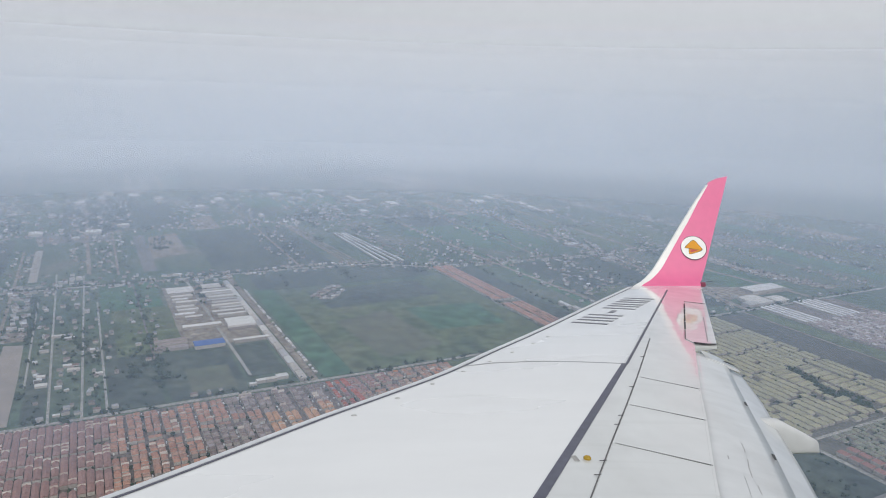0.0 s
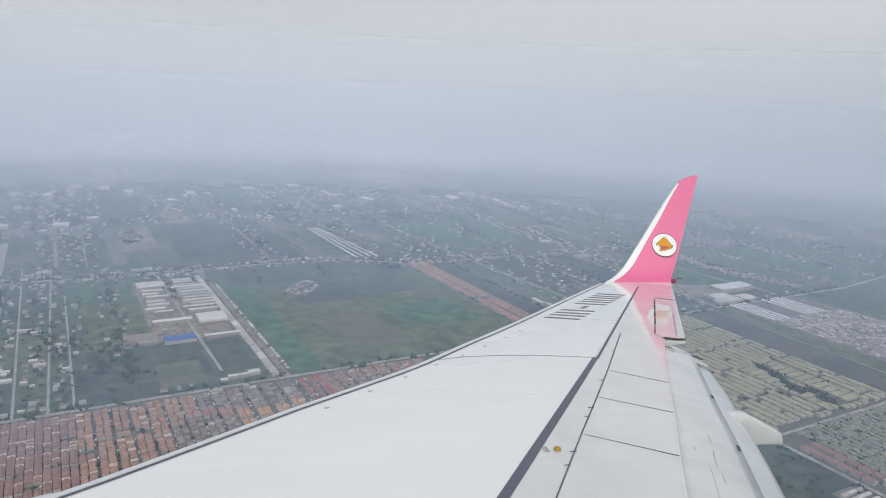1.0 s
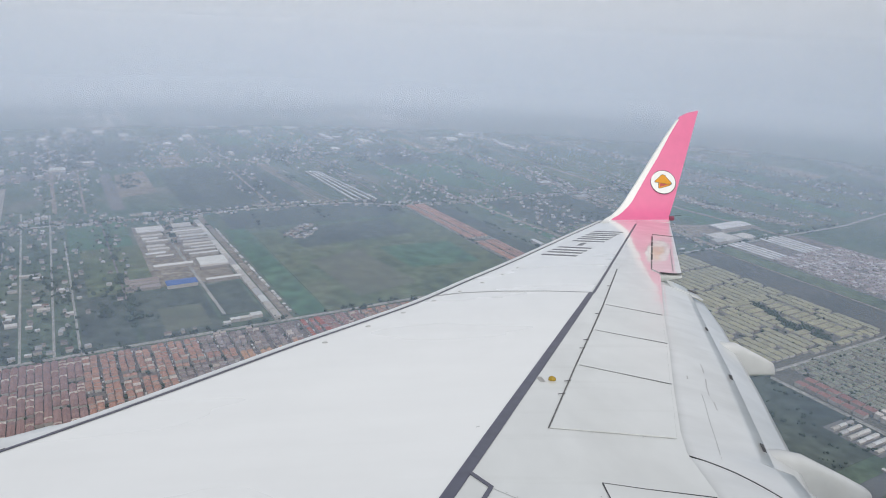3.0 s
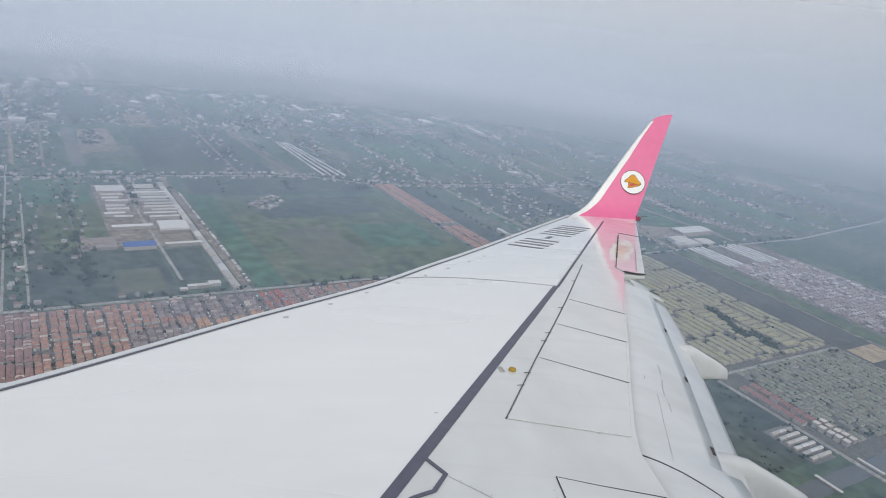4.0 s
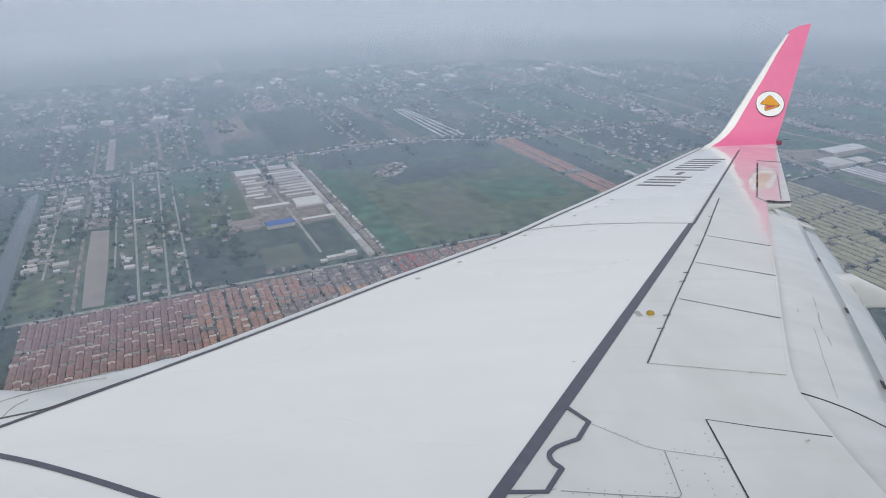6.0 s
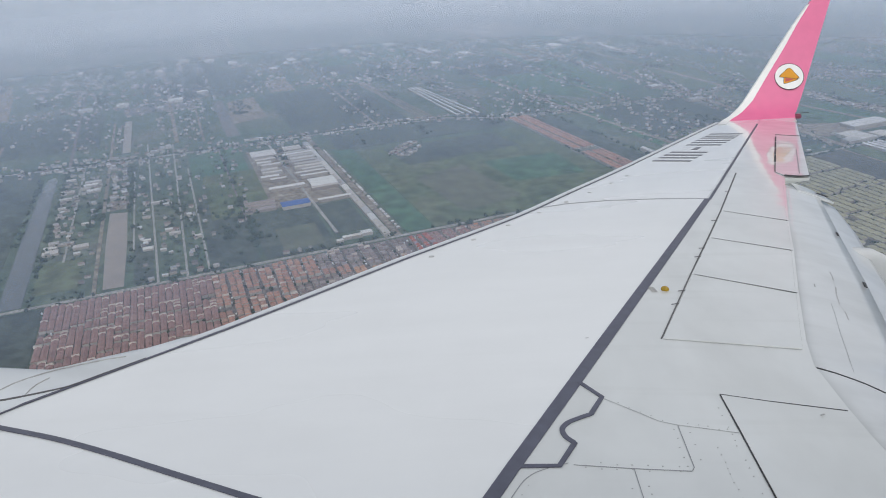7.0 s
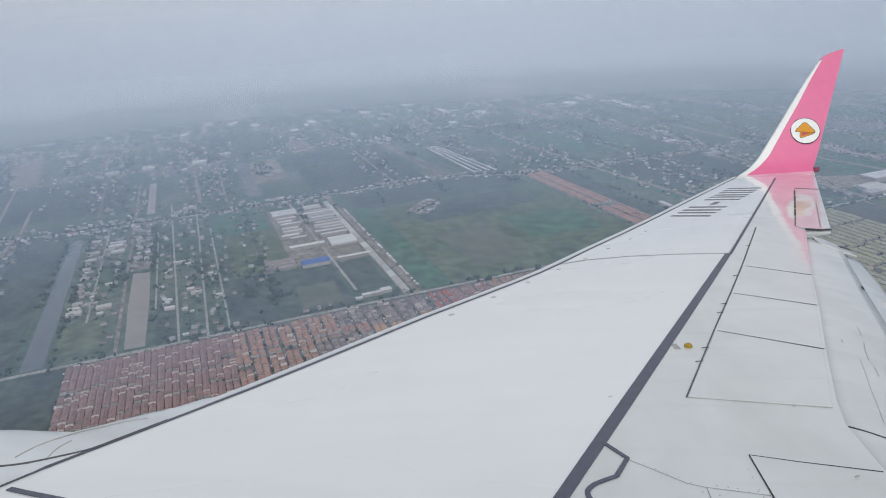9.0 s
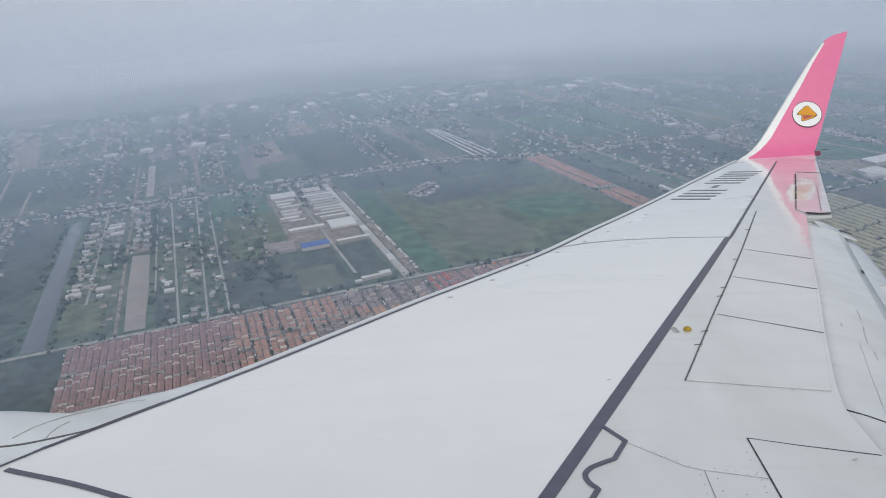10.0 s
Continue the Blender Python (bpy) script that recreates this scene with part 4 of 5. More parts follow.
# ---- buildings: hipped or gabled blocks ----
def block_arrays(rows):
    """rows: a, b, length along a, length along b, wall height, roof height, hip share, turn."""
    r = np.asarray(rows, dtype=float)
    n = len(r)
    a, b, la, lb, h, rh, hip, turn = r.T
    swap = lb > la
    V = np.zeros((n, 10, 3))
    sx, sy = np.array([-1, 1, 1, -1]), np.array([-1, -1, 1, 1])
    for k in range(4):
        V[:, k, 0], V[:, k, 1], V[:, k, 2] = sx[k] * la / 2, sy[k] * lb / 2, 0
        V[:, 4 + k, 0], V[:, 4 + k, 1], V[:, 4 + k, 2] = V[:, k, 0] * 1.04, V[:, k, 1] * 1.04, h
    ins = np.minimum(la, lb) * 0.5 * hip
    V[:, 8, 0], V[:, 9, 0] = np.where(swap, 0, -la / 2 + ins), np.where(swap, 0, la / 2 - ins)
    V[:, 8, 1], V[:, 9, 1] = np.where(swap, -lb / 2 + ins, 0), np.where(swap, lb / 2 - ins, 0)
    V[:, 8, 2] = V[:, 9, 2] = h + rh
    c, s = np.cos(turn)[:, None], np.sin(turn)[:, None]
    X, Y = V[:, :, 0] * c - V[:, :, 1] * s, V[:, :, 0] * s + V[:, :, 1] * c
    V[:, :, 0], V[:, :, 1] = X + a[:, None], Y + b[:, None]
    return V, swap


WALLS = [(0, 1, 5, 4), (1, 2, 6, 5), (2, 3, 7, 6), (3, 0, 4, 7)]
ROOF_A = [(4, 5, 9, 8), (6, 7, 8, 9), (5, 6, 9), (7, 4, 8)]
ROOF_B = [(5, 6, 9, 8), (7, 4, 8, 9), (4, 5, 8), (6, 7, 9)]


def town(name, rows, roof, label, category="houses", wall=None):
    if not len(rows):
        return None
    V, swap = block_arrays(rows)
    faces, index = [], []
    for i in range(len(V)):
        o = 10 * i
        for f in WALLS:
            faces.append([o + k for k in f])
            index.append(0)
        for f in (ROOF_B if swap[i] else ROOF_A):
            faces.append([o + k for k in f])
            index.append(1)
    return tagged(on_plain(new(name, mesh_of(name, V.reshape(-1, 3), faces, [wall or WALLM, roof], index))), label, category, kind="stuff")


def single(name, row, roof, label, category, group=""):
    """One building as a thing with its walls and its roof."""
    a, b = row[0], row[1]
    V, swap = block_arrays([(0, 0, *row[2:])])
    v = V[0]
    thing = new(name)
    thing.matrix_world = GRID @ Matrix.Translation((a, b, 0))
    part("wall", mesh_of("wall", v[:8], WALLS, WALLM), None, thing)
    rf = (ROOF_B if swap[0] else ROOF_A)
    part("roof", mesh_of("roof", v[4:], [[k - 4 for k in f] for f in rf], roof), None, thing)
    return tagged(thing, label, category, group)


def zone(a, b):
    """Quarters of the estate, each with its own roofs."""
    if b > -145:
        return 2 if a < 640 or b < -28 else 1
    if b > -255:
        return 2 if a > 985 or a < 640 else 3
    if b > -362:
        return 3 if a > 1000 else 4
    if b > -404:
        return 5
    if b > -417:
        return 6
    return 7


ROOFS = [BROWN, BROWN, TERRA, GREYR, PALE, REDR, REDR, MIXR]
NAMES = ["brown", "reddish brown", "terracotta", "grey-brown", "pale orange", "red", "bright red", "mixed orange and grey"]
lots = {k: [] for k in range(8)}
block_kind = {}


def kind_of(z, a, b):
    """Blocks of houses within a quarter share a roof colour."""
    if z not in (1, 2, 3, 7):
        return z
    key = (z, int(a // 92), int(b // 68))
    if key not in block_kind:
        block_kind[key] = z if rng.random() < (0.97 if z == 1 else 0.7) else int(rng.choice([1, 3] if z == 1 else [1, 2, 3, 7]))
    return block_kind[key]


green_spots = []
PITCH_OF = (20.5, 20.5, 24.5, 24, 29, 15, 14, 25.5)
party_walls = []
b = 200.0
while b > -612:
    pitch = PITCH_OF[zone(900, b)]
    a = NEAR - 16
    run = 0
    block = rng.integers(7, 12)
    while a > 430:
        z = zone(a, b)
        lengthways = (9.5, 9.5, 10.5, 10, 9.5, 9, 12, 11)[z]
        if run >= block and z != 6:
            a -= 9
            run, block = 0, rng.integers(7, 12)
            green_spots.append((a + 4, b + rng.uniform(-9, 9)))
            continue
        inside_school = 640 < a < 805 and -186 < b < -130
        inside_pond = 660 < a < 790 and -448 < b < -417
        street = 765 < a < 785 and z in (4, 5, 7)
        if not inside_school and not inside_pond and not street and rng.random() > (0.02, 0.03, 0.05, 0.06, 0.02, 0.02, 0.0, 0.10)[z]:
            wob = 0 if z < 6 else 3.0 * math.sin(a / 40 + b / 60)
            tn = 0 if z < 7 else 0.25 * math.sin(a / 90 + b / 70)
            if z in (5, 6):
                lots[z].append((a, b + wob, lengthways * 0.74 if z == 5 else 11, 7.5 if z == 5 else 10, 5.5, 2.4, 0.6, 0))
            else:
                for s in (-1, 1):
                    j = rng.uniform(-0.6, 0.6)
                    terrace = z in (0, 1, 4)
                    hip = 0.0 if terrace else rng.uniform(0.5, 1.0)
                    ln = lengthways * (0.985 if terrace else rng.uniform(0.72, 0.92))
                    step = 0 if terrace else rng.uniform(-0.8, 0.8)
                    lots[kind_of(z, a, b)].append((a + j, b + s * 5.1 + wob + step, ln, 8.8 + rng.uniform(-0.7, 0.5), rng.uniform(4.2, 6.2) if not terrace else rng.uniform(5.0, 5.6), rng.uniform(1.9, 2.7), hip, tn + rng.normal(0, 0.02)))
                    if rng.random() < (0, 0.14, 0.12, 0.14, 0.2, 0, 0, 0.1)[z]:
                        party_walls.append((a + lengthways / 2, b + s * 5.1 + wob + step, 0.8, 9.6, 6.0, 2.6, 0.0, 0.0))
        elif not inside_school:
            green_spots.append((a, b))
        if rng.random() < (0.06, 0.10, 0.3, 0.3, 0.12, 0.08, 0.05, 0.4)[z]:
            green_spots.append((a + rng.uniform(-4, 4), b + pitch / 2 + rng.uniform(-1.5, 1.5)))
        a -= lengthways
        run += 1
    b -= pitch

town("party_walls", party_walls, PARTY, "pale parapet walls between terrace roofs", "parapets", PARTY)
specks = [(r[0] + rng.uniform(-5, 5), r[1] + rng.choice([-7.5, 7.5]) + rng.uniform(-1.5, 1.5), rng.uniform(1.8, 4.5), rng.uniform(1.6, 3.2), rng.uniform(1.4, 3.2), 0.3, 0.0, 0.0)
          for k in lots for r in lots[k] if rng.random() < 0.3]
town("car_and_awning", specks, SPECK, "small bright awnings and parked cars along the lanes", "awnings", SPECK)

singles = 0
for k, rows in lots.items():
    rest = []
    for r in rows:
        if k in (1, 2, 3, 7) and singles < 290 and r[0] > 985 and -360 < r[1] < 130:
            single("house", r, ROOFS[k], ("", "brown-roofed", "terracotta-roofed", "grey-roofed", "", "", "", "orange-roofed")[k] + " two-storey estate house among its neighbours", "house", "estate houses")
            singles += 1
        else:
            rest.append(r)
    town("estate_houses", rest, ROOFS[k], "dense rows of estate houses with " + NAMES[k] + " roofs")

# school with its yard
single("school", (789, -157, 14, 46, 9, 3, 0.5, 0), TERRA, "long orange-roofed school building beside a yard", "school")
single("school_hall", (770, -155, 12, 36, 7, 2, 0.2, 0), BLUER, "blue-roofed hall beside the school", "hall")
single("school_hall", (712, -160, 12, 22, 5, 2, 0.2, 0), TEALR, "small teal-roofed hall by a pond", "hall")
plot("pond", box(720, 752, -186, -138), DARKF, 0.6, "dark green pond in the school yard", "pond")
plot("yard", box(648, 682, -184, -144), SAND, 0.6, "pale sandy playing ground", "yard")
plot("pond", box(668, 786, -444, -419), DARKF, 0.6, "dark square pond between houses", "pond")

# orange rows on either side of the road
rows = [(a, b, 7.6, 8.5, 5, 2.3, 0.4, 0) for a in np.arange(700, NEAR - 8, 8.0) for b in (-810, -820, -836, -846)]
town("row_houses", rows, PALE, "double row of pale orange roofs in a field")
rows = [(a, b + (a - 1090) * 0.012, 7.8, 8.6, 5.5, 2.4, 0.4, 0) for a in np.arange(SIDE + 8, 1735, 8.2) for b in (-918, -928, -944, -954, -966) if not 1352 < a < 1392]
town("row_houses", rows, TERRA, "long double row of terracotta roofs")

# terraced estate with beige roofs
rows = []


GROVE = [(788, -1218, 13), (765, -1212, 11), (744, -1204, 13), (720, -1196, 12), (700, -1190, 15), (676, -1202, 20), (655, -1205, 17), (636, -1196, 15), (690, -1172, 10)]


def grove(a, b):
    """The dark grove that winds between the terraces."""
    return any(math.hypot(a - x, b - y) < r for x, y, r in GROVE)


for b in np.arange(-985, -1330, -17.6):
    a, run, block = NEAR - 12.0, 0, 7
    while a > 604:
        run += 1
        if run > block:
            a -= 10
            run, block = 0, rng.integers(6, 9)
            green_spots += [(a + 5 + rng.uniform(-3, 3), b + rng.uniform(-8, 8)) for _ in range(2)]
            continue
        if not (622 < a < 812 and -1272 < b < -1156) and rng.random() > 0.015:
            rows.append((a, b + rng.uniform(-0.6, 0.6), rng.uniform(11.6, 11.98), rng.uniform(12.6, 13.8), rng.uniform(4.3, 4.7), rng.uniform(1.1, 1.5), 0.02, 0))
        if rng.random() < 0.3:
            green_spots.append((a + rng.uniform(-4, 4), b + 8.8))
        a -= 12.0
for a in np.arange(628, 812, 17.6):
    for b in np.arange(-1164, -1272, -11.0):
        if not grove(a, b) and not -1224 < b < -1213:
            rows.append((a, b, rng.uniform(12.6, 13.8), 10.95, rng.uniform(4.3, 4.7), rng.uniform(1.1, 1.5), 0.02, 0))
        if rng.random() < 0.2:
            green_spots.append((a + 8.8, b))
for x, y, r in GROVE:
    green_spots += [(x + rng.normal(0, r * 0.5), y + rng.normal(0, r * 0.5)) for _ in range(int(r * 1.6))]
town("terraces", rows, BEIGE, "regular terraces with beige-green roofs in a grid")
rows = []
for b in np.arange(-1036, -1330, -13.0):
    for a in np.arange(384, 580, 12.2):
        if rng.random() > 0.07:
            rows.append((a + rng.uniform(-1, 1), b + rng.uniform(-1, 1), rng.uniform(8.6, 10.6), rng.uniform(8.6, 10.4), 3.6, 1.7, 0.8, rng.normal(0, 0.05)))
        if rng.random() < 0.6:
            green_spots.append((a + rng.uniform(-7, 7), b + 6.5 + rng.uniform(-1, 1)))
town("estate_houses", rows, MOSSR, "close grid of small houses with grey-green roofs")
for k, a in enumerate((430, 419, 407, 395, 384)):
    for b in (-1008, -1024):
        single("apartment_block", (a, b + 2 * (k % 2), 8.5, 9.5, 9 - (k % 3), 0.8, 0.9, 0.05), PARTY, "cream flat-topped block beside a canal", "building", "cream blocks")
for a in np.arange(446, 556, 18.5):
    for b in (-993, -1016):
        single("row_house", (a, b, 15.5, 12.5, 6, 2.4, 0.3, 0), BRICKR, "short terrace with a dull red roof", "terrace", "dull red terraces")
road("road", [(300, -978), (590, -976), (NEAR, -974)], 8, ASPHALT, 0.9, "pale road beside a terraced estate")
road("road", [(590, -976), (590, -1334)], 6, ASPHALT, 0.9, "street across a terraced estate")
plot("canal", box(325, 352, -700, -1334), WATER, 0.4, "dark canal crossed by small bridges", "canal")
plot("yard", box(371, 452, -964, -914), MUD, 0.6, "grey paved yard with sheds", "yard")
rows = [(a, b, 6, 14, 4, 1.5, 0, 0) for a in np.arange(380, 448, 12) for b in (-924, -940, -955)]
town("yard_sheds", rows, SHEDR, "small pale sheds in a paved yard", "sheds")
for b in (-890, -990, -1120):
    single("footbridge", (338, b, 36, 5, 2.5, 0.4, 0.0, 0), SHEDR, "small pale bridge over a dark canal", "bridge", "canal bridges")
rows = [(a + rng.uniform(-0.4, 0.4), b + (a - 990) * 0.03, 12.4, 10.5, 5, 1.6, 0.0, 0) for a in np.arange(974, 1088, 14.2) for b in (-1508, -1524, -1540, -1556, -1632, -1649, -1666, -1683, -1700)]
town("long_sheds", rows, SPECK, "ranks of short white roofs in long rows", "sheds")
rows = [(a + rng.uniform(-1.5, 1.5), b + rng.uniform(-1, 1), rng.uniform(8, 11.5), rng.uniform(7.5, 10), 5, 2, rng.choice([0.0, 0.6]), 0) for a in np.arange(420, 962, 13.5) for b in np.arange(-1508, -1770, -12.5) if rng.random() > 0.08]
town("terraces", rows, PINKR, "ranks of pinkish-grey terraces beside a fallow strip")

# depot road with long pale sheds
for a in np.arange(1122, 1790, 38):
    single("depot_shed", (a, -348 + (a - 1100) * 0.02, 34, 13, 6, 2.0, 0.0, 0), SHEDR, "long pale metal-roofed depot shed by the road", "shed", "depot sheds")
rows = [(a + rng.uniform(-3, 3), -377 + (a - 1100) * 0.02, rng.uniform(5, 12), rng.uniform(4, 7), 3.5, 1.0, 0, 0) for a in np.arange(1120, 1700, 14) if rng.random() < 0.8]
town("roadside_stalls", rows, SHEDR, "small pale stalls along the depot road", "stalls")
for a, b, la, lb in ((1738, -217, 46, 60), (1752, -292, 36, 44), (1716, -300, 12, 66), (1698, -296, 9, 72), (1680, -300, 12, 62), (1655, -302, 14, 60), (1630, -298, 10, 66), (1608, -302, 14, 58), (1585, -300, 12, 62), (1560, -306, 9, 50), (1538, -296, 10, 66),
                     (1512, -300, 9, 60), (1454, -306, 52, 56), (1420, -304, 9, 58), (1686, -215, 14, 48), (1660, -208, 12, 34), (1636, -220, 10, 46), (1600, -212, 14, 38), (1574, -215, 10, 44), (1545, -205, 12, 40), (1520, -220, 10, 36), (1457, -228, 14, 76), (1340, -306, 10, 68)):
    single("factory_shed", (a, b, la, lb, 7, 2.0, 0.0, 0), SHEDR, "pale metal-roofed factory shed on a works site", "shed", "factory sheds")
single("factory_shed", (1342, -225, 30, 56, 8, 2.5, 0.0, 0), BLUER, "long blue metal-roofed factory shed", "shed", "factory sheds")
for a, b, la, lb in ((1388, -158, 12, 60), (1368, -160, 10, 54), (1346, -168, 14, 36), (1350, -135, 10, 20)):
    single("factory_shed", (a, b, la, lb, 6, 2.0, 0.0, 0), GREYR, "grey metal-roofed factory shed on a works site", "shed", "factory sheds")
for a, b, la, lb in ((1128, -278, 9, 16), (1128, -296, 10, 18), (1134, -316, 14, 20), (1118, -262, 8, 12)):
    single("shop_row", (a, b, la, lb, 6, 1.5, 0.0, 0), SHEDR, "pale roadside shop roof", "shop", "roadside shops")
for a, b, la, lb in ((1668, 226, 18, 28), (1700, 180, 14, 30), (1724, 176, 10, 34), (1655, 172, 16, 28), (1680, 190, 8, 20), (1312, 226, 18, 26), (1335, 228, 8, 22), (1358, 224, 12, 18), (1345, 200, 7, 22), (1500, 226, 8, 18), (1560, 228, 7, 16), (1620, 226, 9, 24), (1760, 226, 9, 20),
                     (1320, 176, 16, 26), (1440, 176, 6, 14), (1942, 20, 30, 12), (1952, 3, 26, 14), (1420, 62, 8, 16), (1290, 62, 9, 14), (1250, 60, 12, 18), (1305, 12, 9, 20), (1328, 22, 9, 14), (1500, 40, 9, 24), (1480, 20, 8, 18), (1270, -28, 8, 12)):
    single("farm_shed", (a, b, la, lb, 4.5, 1.6, 0.0, rng.normal(0, 0.05)), SHEDR, "pale metal-roofed shed between canal and lane", "shed", "farm sheds")
# greenhouse strips
for b0, b1, a0, a1 in ((-799, -794, 1858, 2289), (-820, -807, 1854, 2286), (-843, -820, 1849, 2283), (-864, -832, 1843, 2279)):
    for k in range(8):
        t = (k + 0.5) / 8
        single("greenhouse", (a0 + (a1 - a0) * t, b0 + (b1 - b0) * t, (a1 - a0) / 8 - 3, 6, 4, 1.5, 0.0, (b1 - b0) / (a1 - a0)), SPECK, "long white greenhouse roof in a strip", "greenhouse", "greenhouses")
for b0, b1 in ((-697, -671), (-708, -679), (-722, -688), (-735, -696)):
    plot("strip", [(1838, b0 - 2.5), (2470, b1 - 2.5), (2470, b1 + 2.5), (1838, b0 + 2.5)], SAND, 1.1, "bare pale strip between dark plots", "strip")
for a, b, la, lb in ((1290, -1050, 40, 12), (1250, -1058, 30, 12), (1205, -1072, 26, 50), (1175, -1062, 18, 44), (1140, -1056, 30, 40), (1100 + 22, -1048, 16, 28), (1140, -1540, 60, 60), (1105 + 16, -1500, 24, 40), (1125, -1600, 40, 44), (1438, -1507, 40, 80), (1400, -1490, 30, 44),
                     (1640, -1480, 26, 50), (1850, -1490, 30, 40), (2560, -40, 40, 46), (2570, 130, 44, 40)):
    single("warehouse", (a, b, la, lb, 8, 2.5, 0.0, 0), SHEDR, "large warehouse with a pale metal roof", "warehouse", "warehouses")

single("warehouse", (1212, -1652, 44, 118, 9, 2.5, 0.0, 0), SHEDR, "large cream warehouse beside a bare yard", "warehouse", "warehouses")

# far works and sheds
for a, b, la, lb in ((4020, 470, 60, 100), (3490, -150, 26, 18), (3480, -205, 26, 18), (2950, -1105, 150, 26), (2525, -2765, 110, 40), (2715, -2322, 70, 40)):
    single("warehouse", (a, b, la, lb, 14, 2.5, 0.0, 0), SHEDR, "large far warehouse with a pale metal roof", "warehouse", "warehouses")
rows = [(a + rng.uniform(-12, 12), b + rng.uniform(-8, 8), rng.uniform(30, 80), rng.uniform(18, 44), 9, 2.5, 0, 0) for a in np.arange(3580, 4220, 95) for b in (-215, -285, -355) if rng.random() < 0.8]
rows += [(a, -1815 + rng.uniform(-22, 22), rng.uniform(26, 60), rng.uniform(14, 26), 8, 2, 0, 0) for a in np.arange(2445, 3300, 58) if rng.random() < 0.85]
rows += [(a, -1112 + rng.uniform(-14, 14), rng.uniform(26, 60), rng.uniform(12, 24), 8, 2, 0, 0) for a in np.arange(3505, 4010, 62)]
rows += [(rng.uniform(3230, 3880), rng.uniform(-1820, -1450), rng.uniform(30, 90), rng.uniform(20, 60), 9, 2, 0, 0) for _ in range(26)]
town("far_works", rows, SHEDR, "far pale works roofs in the haze", "sheds")

# scattered houses along the lanes
rows = []


def along_lane(points, step, chance, reach=22):
    for (a0, b0), (a1, b1) in zip(points, points[1:]):
        n = int(math.hypot(a1 - a0, b1 - b0) / step)
        for i in range(n):
            for s in (-1, 1):
                if rng.random() < chance:
                    t = (i + rng.random()) / n
                    d = s * rng.uniform(9, reach)
                    horizontal = abs(b1 - b0) > abs(a1 - a0)
                    a, b = a0 + (a1 - a0) * t, b0 + (b1 - b0) * t
                    rows.append((a + (d if horizontal else 0), b + (0 if horizontal else d), rng.uniform(4.5, 9.5), rng.uniform(5, 12), rng.uniform(3, 6), rng.uniform(1, 2.6), rng.choice([0, 0, 0.6]), rng.normal(0, 0.12)))
                if rng.random() < 0.4:
                    green_spots.append((a0 + (a1 - a0) * (i + rng.random()) / n + rng.uniform(-8, 8), b0 + (b1 - b0) * i / n + s * rng.uniform(8, 34)))


for points, width, mat in LANES:
    along_lane(points, 13, 0.22, 26)
along_lane([(1280, 215), (1860, 218)], 12, 0.4, 18)
along_lane([(1500, 118), (1860, 120)], 11, 0.6, 14)
along_lane(CROSS, 11, 0.6, 38)
for points, step, chance, reach in (([(1156, -1861), (1278, -1824), (1404, -1796), (1545, -1816)], 8, 0.7, 34), ([(1594, -1524), (1788, -1536), (2127, -1626)], 9, 0.6, 30), ([(1150, -1990), (2100, -2010)], 14, 0.4, 30),
                                    ([(1150, -2200), (1800, -2190), (2300, -2180)], 14, 0.4, 34), ([(1190, -2450), (2300, -2430)], 15, 0.4, 40), ([(1512, -2863), (1682, -2930), (1915, -3029)], 10, 0.6, 44), ([(2260, -2640), (2330, -3100), (2520, -3700)], 12, 0.6, 90)):
    along_lane(points, step, chance, reach)
along_lane([(1900, 420), (1872, 100), (1868, -330)], 11, 0.5, 70)
along_lane([(1560, -505), (1640, -600)], 5, 0.9, 40)
along_lane([(ROAD, -1148), (1350, -1145), (1760, -1111), (2600, -1090)], 14, 0.4, 36)
along_lane([(1760, -1000), (2050, -1080)], 9, 0.7, 90)
along_lane([(1250, -1230), (1700, -1300)], 10, 0.6, 80)
along_lane([(ROAD, -1465), (1716, -1522), (2273, -1531), (4200, -1560)], 13, 0.6, 50)
along_lane([(1400, -2210), (1830, -2177), (2430, -2095), (4500, -2080)], 14, 0.6, 60)
along_lane([(ROAD + 8, 240), (ROAD + 8, -2000)], 26, 0.2, 16)
for a0, b0, a1, b1 in FAR:
    along_lane([(a0, b0), (a1, b1)], 16, 0.42, 50)
for a0 in (2560, 3150, 3900):
    along_lane([(a0 + 120, 2600), (a0, 700), (a0 + 30, -900), (a0 - 60, -3400)], 15, 0.5, 60)
for k in range(26):
    b = -3600 + 250 * k + rng.uniform(-50, 50)
    a0 = rng.uniform(2000, 2900)
    along_lane([(a0, b), (min(4950, a0 + rng.uniform(700, 1700)), b + 20)], 22, 0.4, 45)
for k in range(80):
    a, b = (rng.uniform(2500, 4950), rng.uniform(-3400, 2600)) if k < 60 else (rng.uniform(2700, 4900), rng.uniform(-4500, 3000))
    for i in range(15):
        rows.append((a + rng.normal(0, 70), b + rng.normal(0, 55), rng.uniform(8, 22), rng.uniform(8, 18), rng.uniform(3, 8), 2, 0, 0))


def dry(a, b):
    """Neither in the long pond nor in the canal."""
    return not (a < 1490 and 92 < b < 138) and not (242 < b < 290 and a < 1815) and not (1945 < a < 2335 and 96 < b < 122) and not (SIDE < a < 1700 and -910 < b < -385 and not (1540 < a < 1660 and b < -495 and b > -610))


rows = [r for r in rows if dry(r[0], r[1]) and r[0] > SIDE + 6]
town("town_houses", rows, TOWNR, "scattered small houses and sheds along country lanes")
rows = [(rng.uniform(2500, 4900) if k < 170 else rng.uniform(3300, 4900), rng.uniform(-3400, 2600), rng.uniform(20, 75), rng.uniform(16, 50), 8, 2, 0, 0) for k in range(210)]
town("far_sheds", rows, SHEDR, "far pale industrial roofs in the haze")


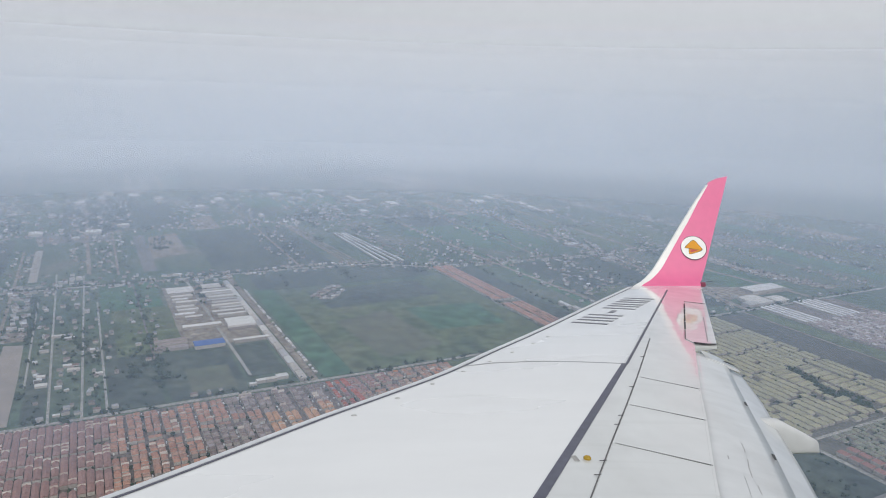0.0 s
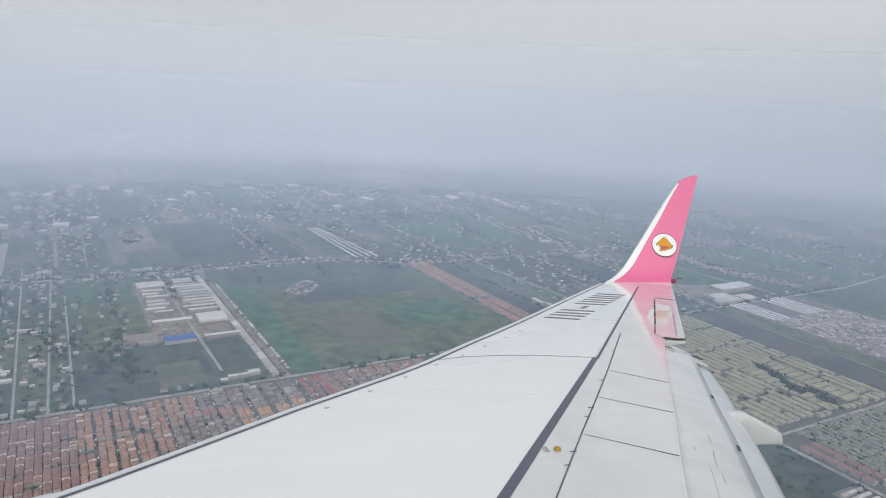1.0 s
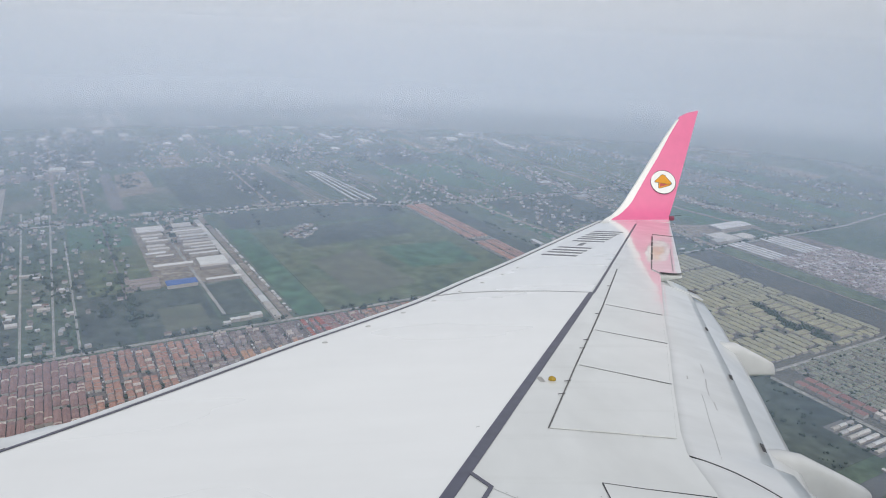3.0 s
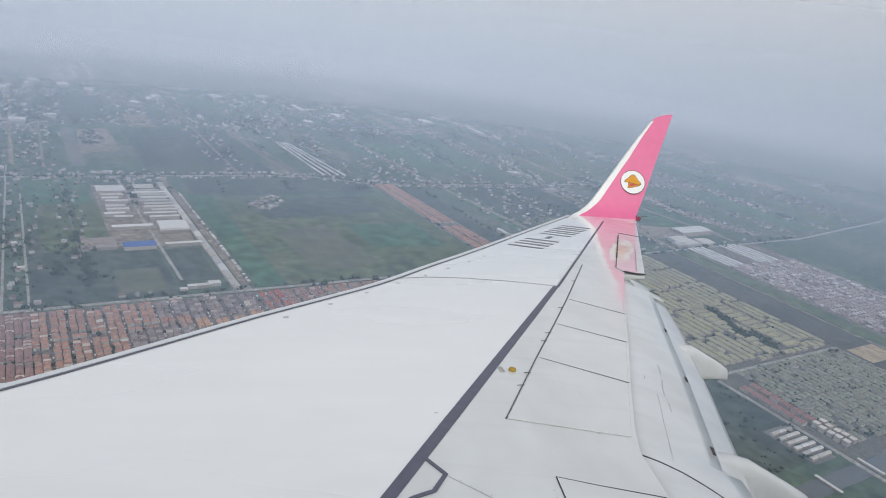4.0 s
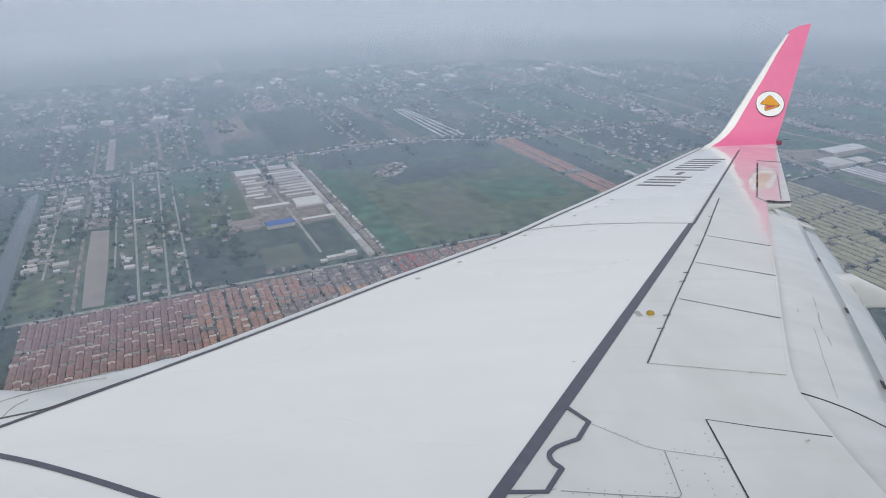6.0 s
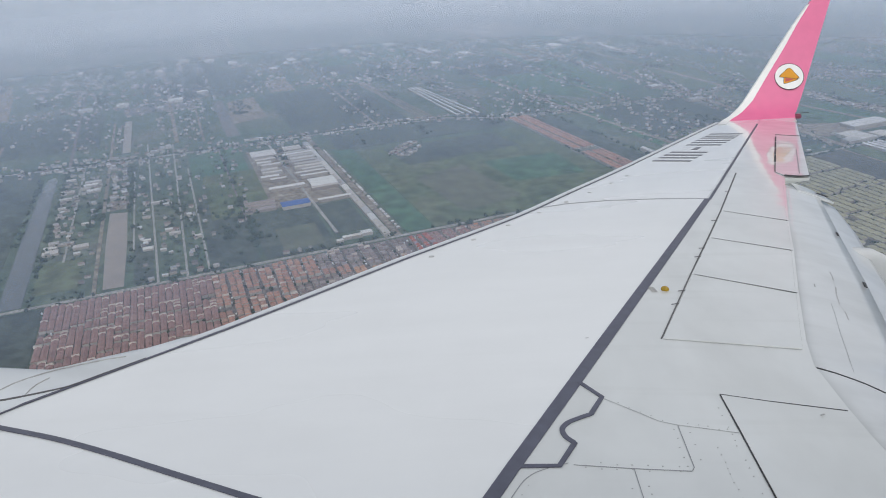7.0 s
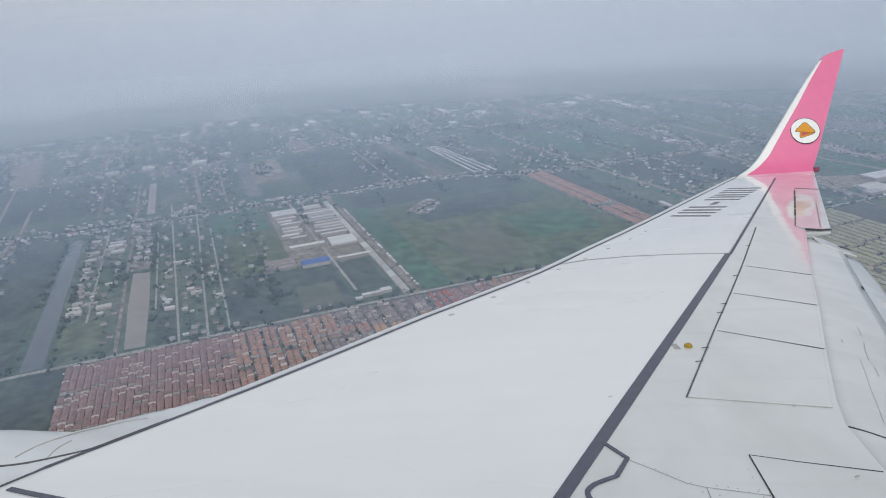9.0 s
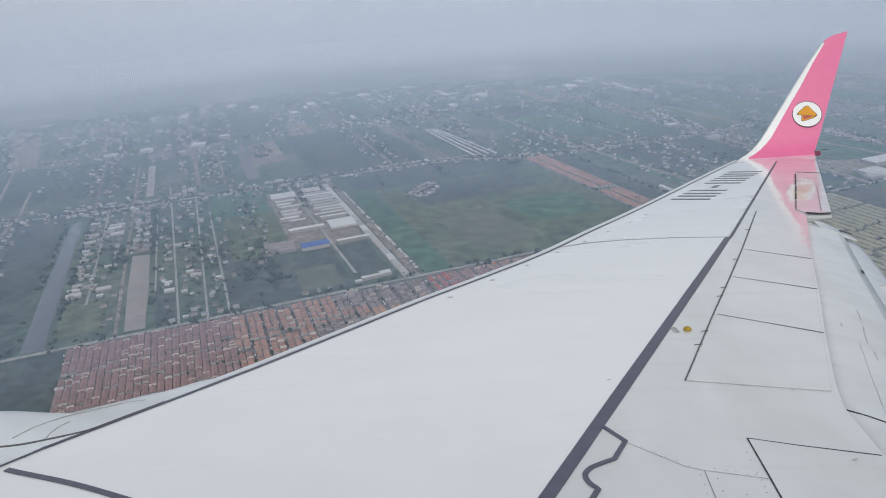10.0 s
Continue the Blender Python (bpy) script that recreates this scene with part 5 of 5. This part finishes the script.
# ---- trees: uneven clumps of leaves ----
def clumps(name, spots, lo, hi, label):
    base = np.array([(0, 0, 1.0), (0.9, 0, 0.45), (0.28, 0.86, 0.5), (-0.73, 0.53, 0.4), (-0.73, -0.53, 0.5), (0.28, -0.86, 0.4), (0.6, 0.44, -0.15), (-0.23, 0.7, -0.2), (-0.75, 0, -0.15), (-0.23, -0.7, -0.2), (0.6, -0.44, -0.15)])
    tri = [(0, 1, 2), (0, 2, 3), (0, 3, 4), (0, 4, 5), (0, 5, 1), (1, 6, 2), (2, 7, 3), (3, 8, 4), (4, 9, 5), (5, 10, 1), (6, 7, 2), (7, 8, 3), (8, 9, 4), (9, 10, 5), (10, 6, 1)]
    verts, faces = [], []
    for a, b in spots:
        for _ in range(rng.integers(2, 5)):
            r = rng.uniform(lo, hi)
            o = len(verts)
            v = base * (r, r, r * rng.uniform(0.8, 1.5)) * rng.uniform(0.65, 1.3, (11, 1))
            v += (a + rng.normal(0, hi * 0.7), b + rng.normal(0, hi * 0.7), r * 0.9)
            verts.extend(v.tolist())
            faces.extend([(p + o, q + o, s + o) for p, q, s in tri])
    return tagged(on_plain(new(name, mesh_of(name, verts, faces, LEAF))), label, "trees", kind="stuff")


green_spots += [(rng.uniform(380, 620), rng.uniform(-975, -640)) for _ in range(140)]
green_spots = [p for p in green_spots if dry(*p)]
clumps("garden_trees", green_spots, 1.3, 2.8, "small dark green trees along lanes and gardens")
woods = []
for k in range(320):
    a, b = (rng.uniform(1150, 4900), rng.uniform(-3300, 2600)) if k < 170 else (rng.uniform(2200, 4900), rng.uniform(-4500, 3500))
    n = rng.integers(8, 26)
    woods += [(a + rng.normal(0, 50), b + rng.normal(0, 14)) for _ in range(n)]
for k in range(150):
    woods.append((ROAD + rng.choice([-8, 9]) + rng.normal(0, 1.5), rng.uniform(-2000, 900)))
for k in range(260):
    woods.append((rng.uniform(SIDE + 10, 1800), rng.choice([-476, -908, -1035, -122, 92, 238, 292]) + rng.normal(0, 3)))
woods = [p for p in woods if p[0] > 1085 and (dry(*p) or p[1] in (-476, -908))]
clumps("tree_belts", woods, 1.8, 4.2, "dark tree belts between the fields")

# ---- haze over the plain: added ring sheets, tint paler with distance ----
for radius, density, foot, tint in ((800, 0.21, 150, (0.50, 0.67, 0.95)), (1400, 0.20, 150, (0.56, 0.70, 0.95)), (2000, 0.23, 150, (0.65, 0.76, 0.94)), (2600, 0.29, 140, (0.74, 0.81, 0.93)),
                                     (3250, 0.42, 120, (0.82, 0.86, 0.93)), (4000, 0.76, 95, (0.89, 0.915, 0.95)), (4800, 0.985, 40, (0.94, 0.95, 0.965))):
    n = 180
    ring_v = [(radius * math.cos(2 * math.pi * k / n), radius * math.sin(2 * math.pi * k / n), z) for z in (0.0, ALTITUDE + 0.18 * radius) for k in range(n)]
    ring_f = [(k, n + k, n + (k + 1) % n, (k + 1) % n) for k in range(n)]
    tagged(new("haze", mesh_of("haze", ring_v, ring_f, haze_sheet("haze", density, foot, ALTITUDE - 0.09 * radius, ALTITUDE + 0.14 * radius, tint), smooth=True)), "upright tinted sheet standing in for haze over the plain", "haze", kind="structure")
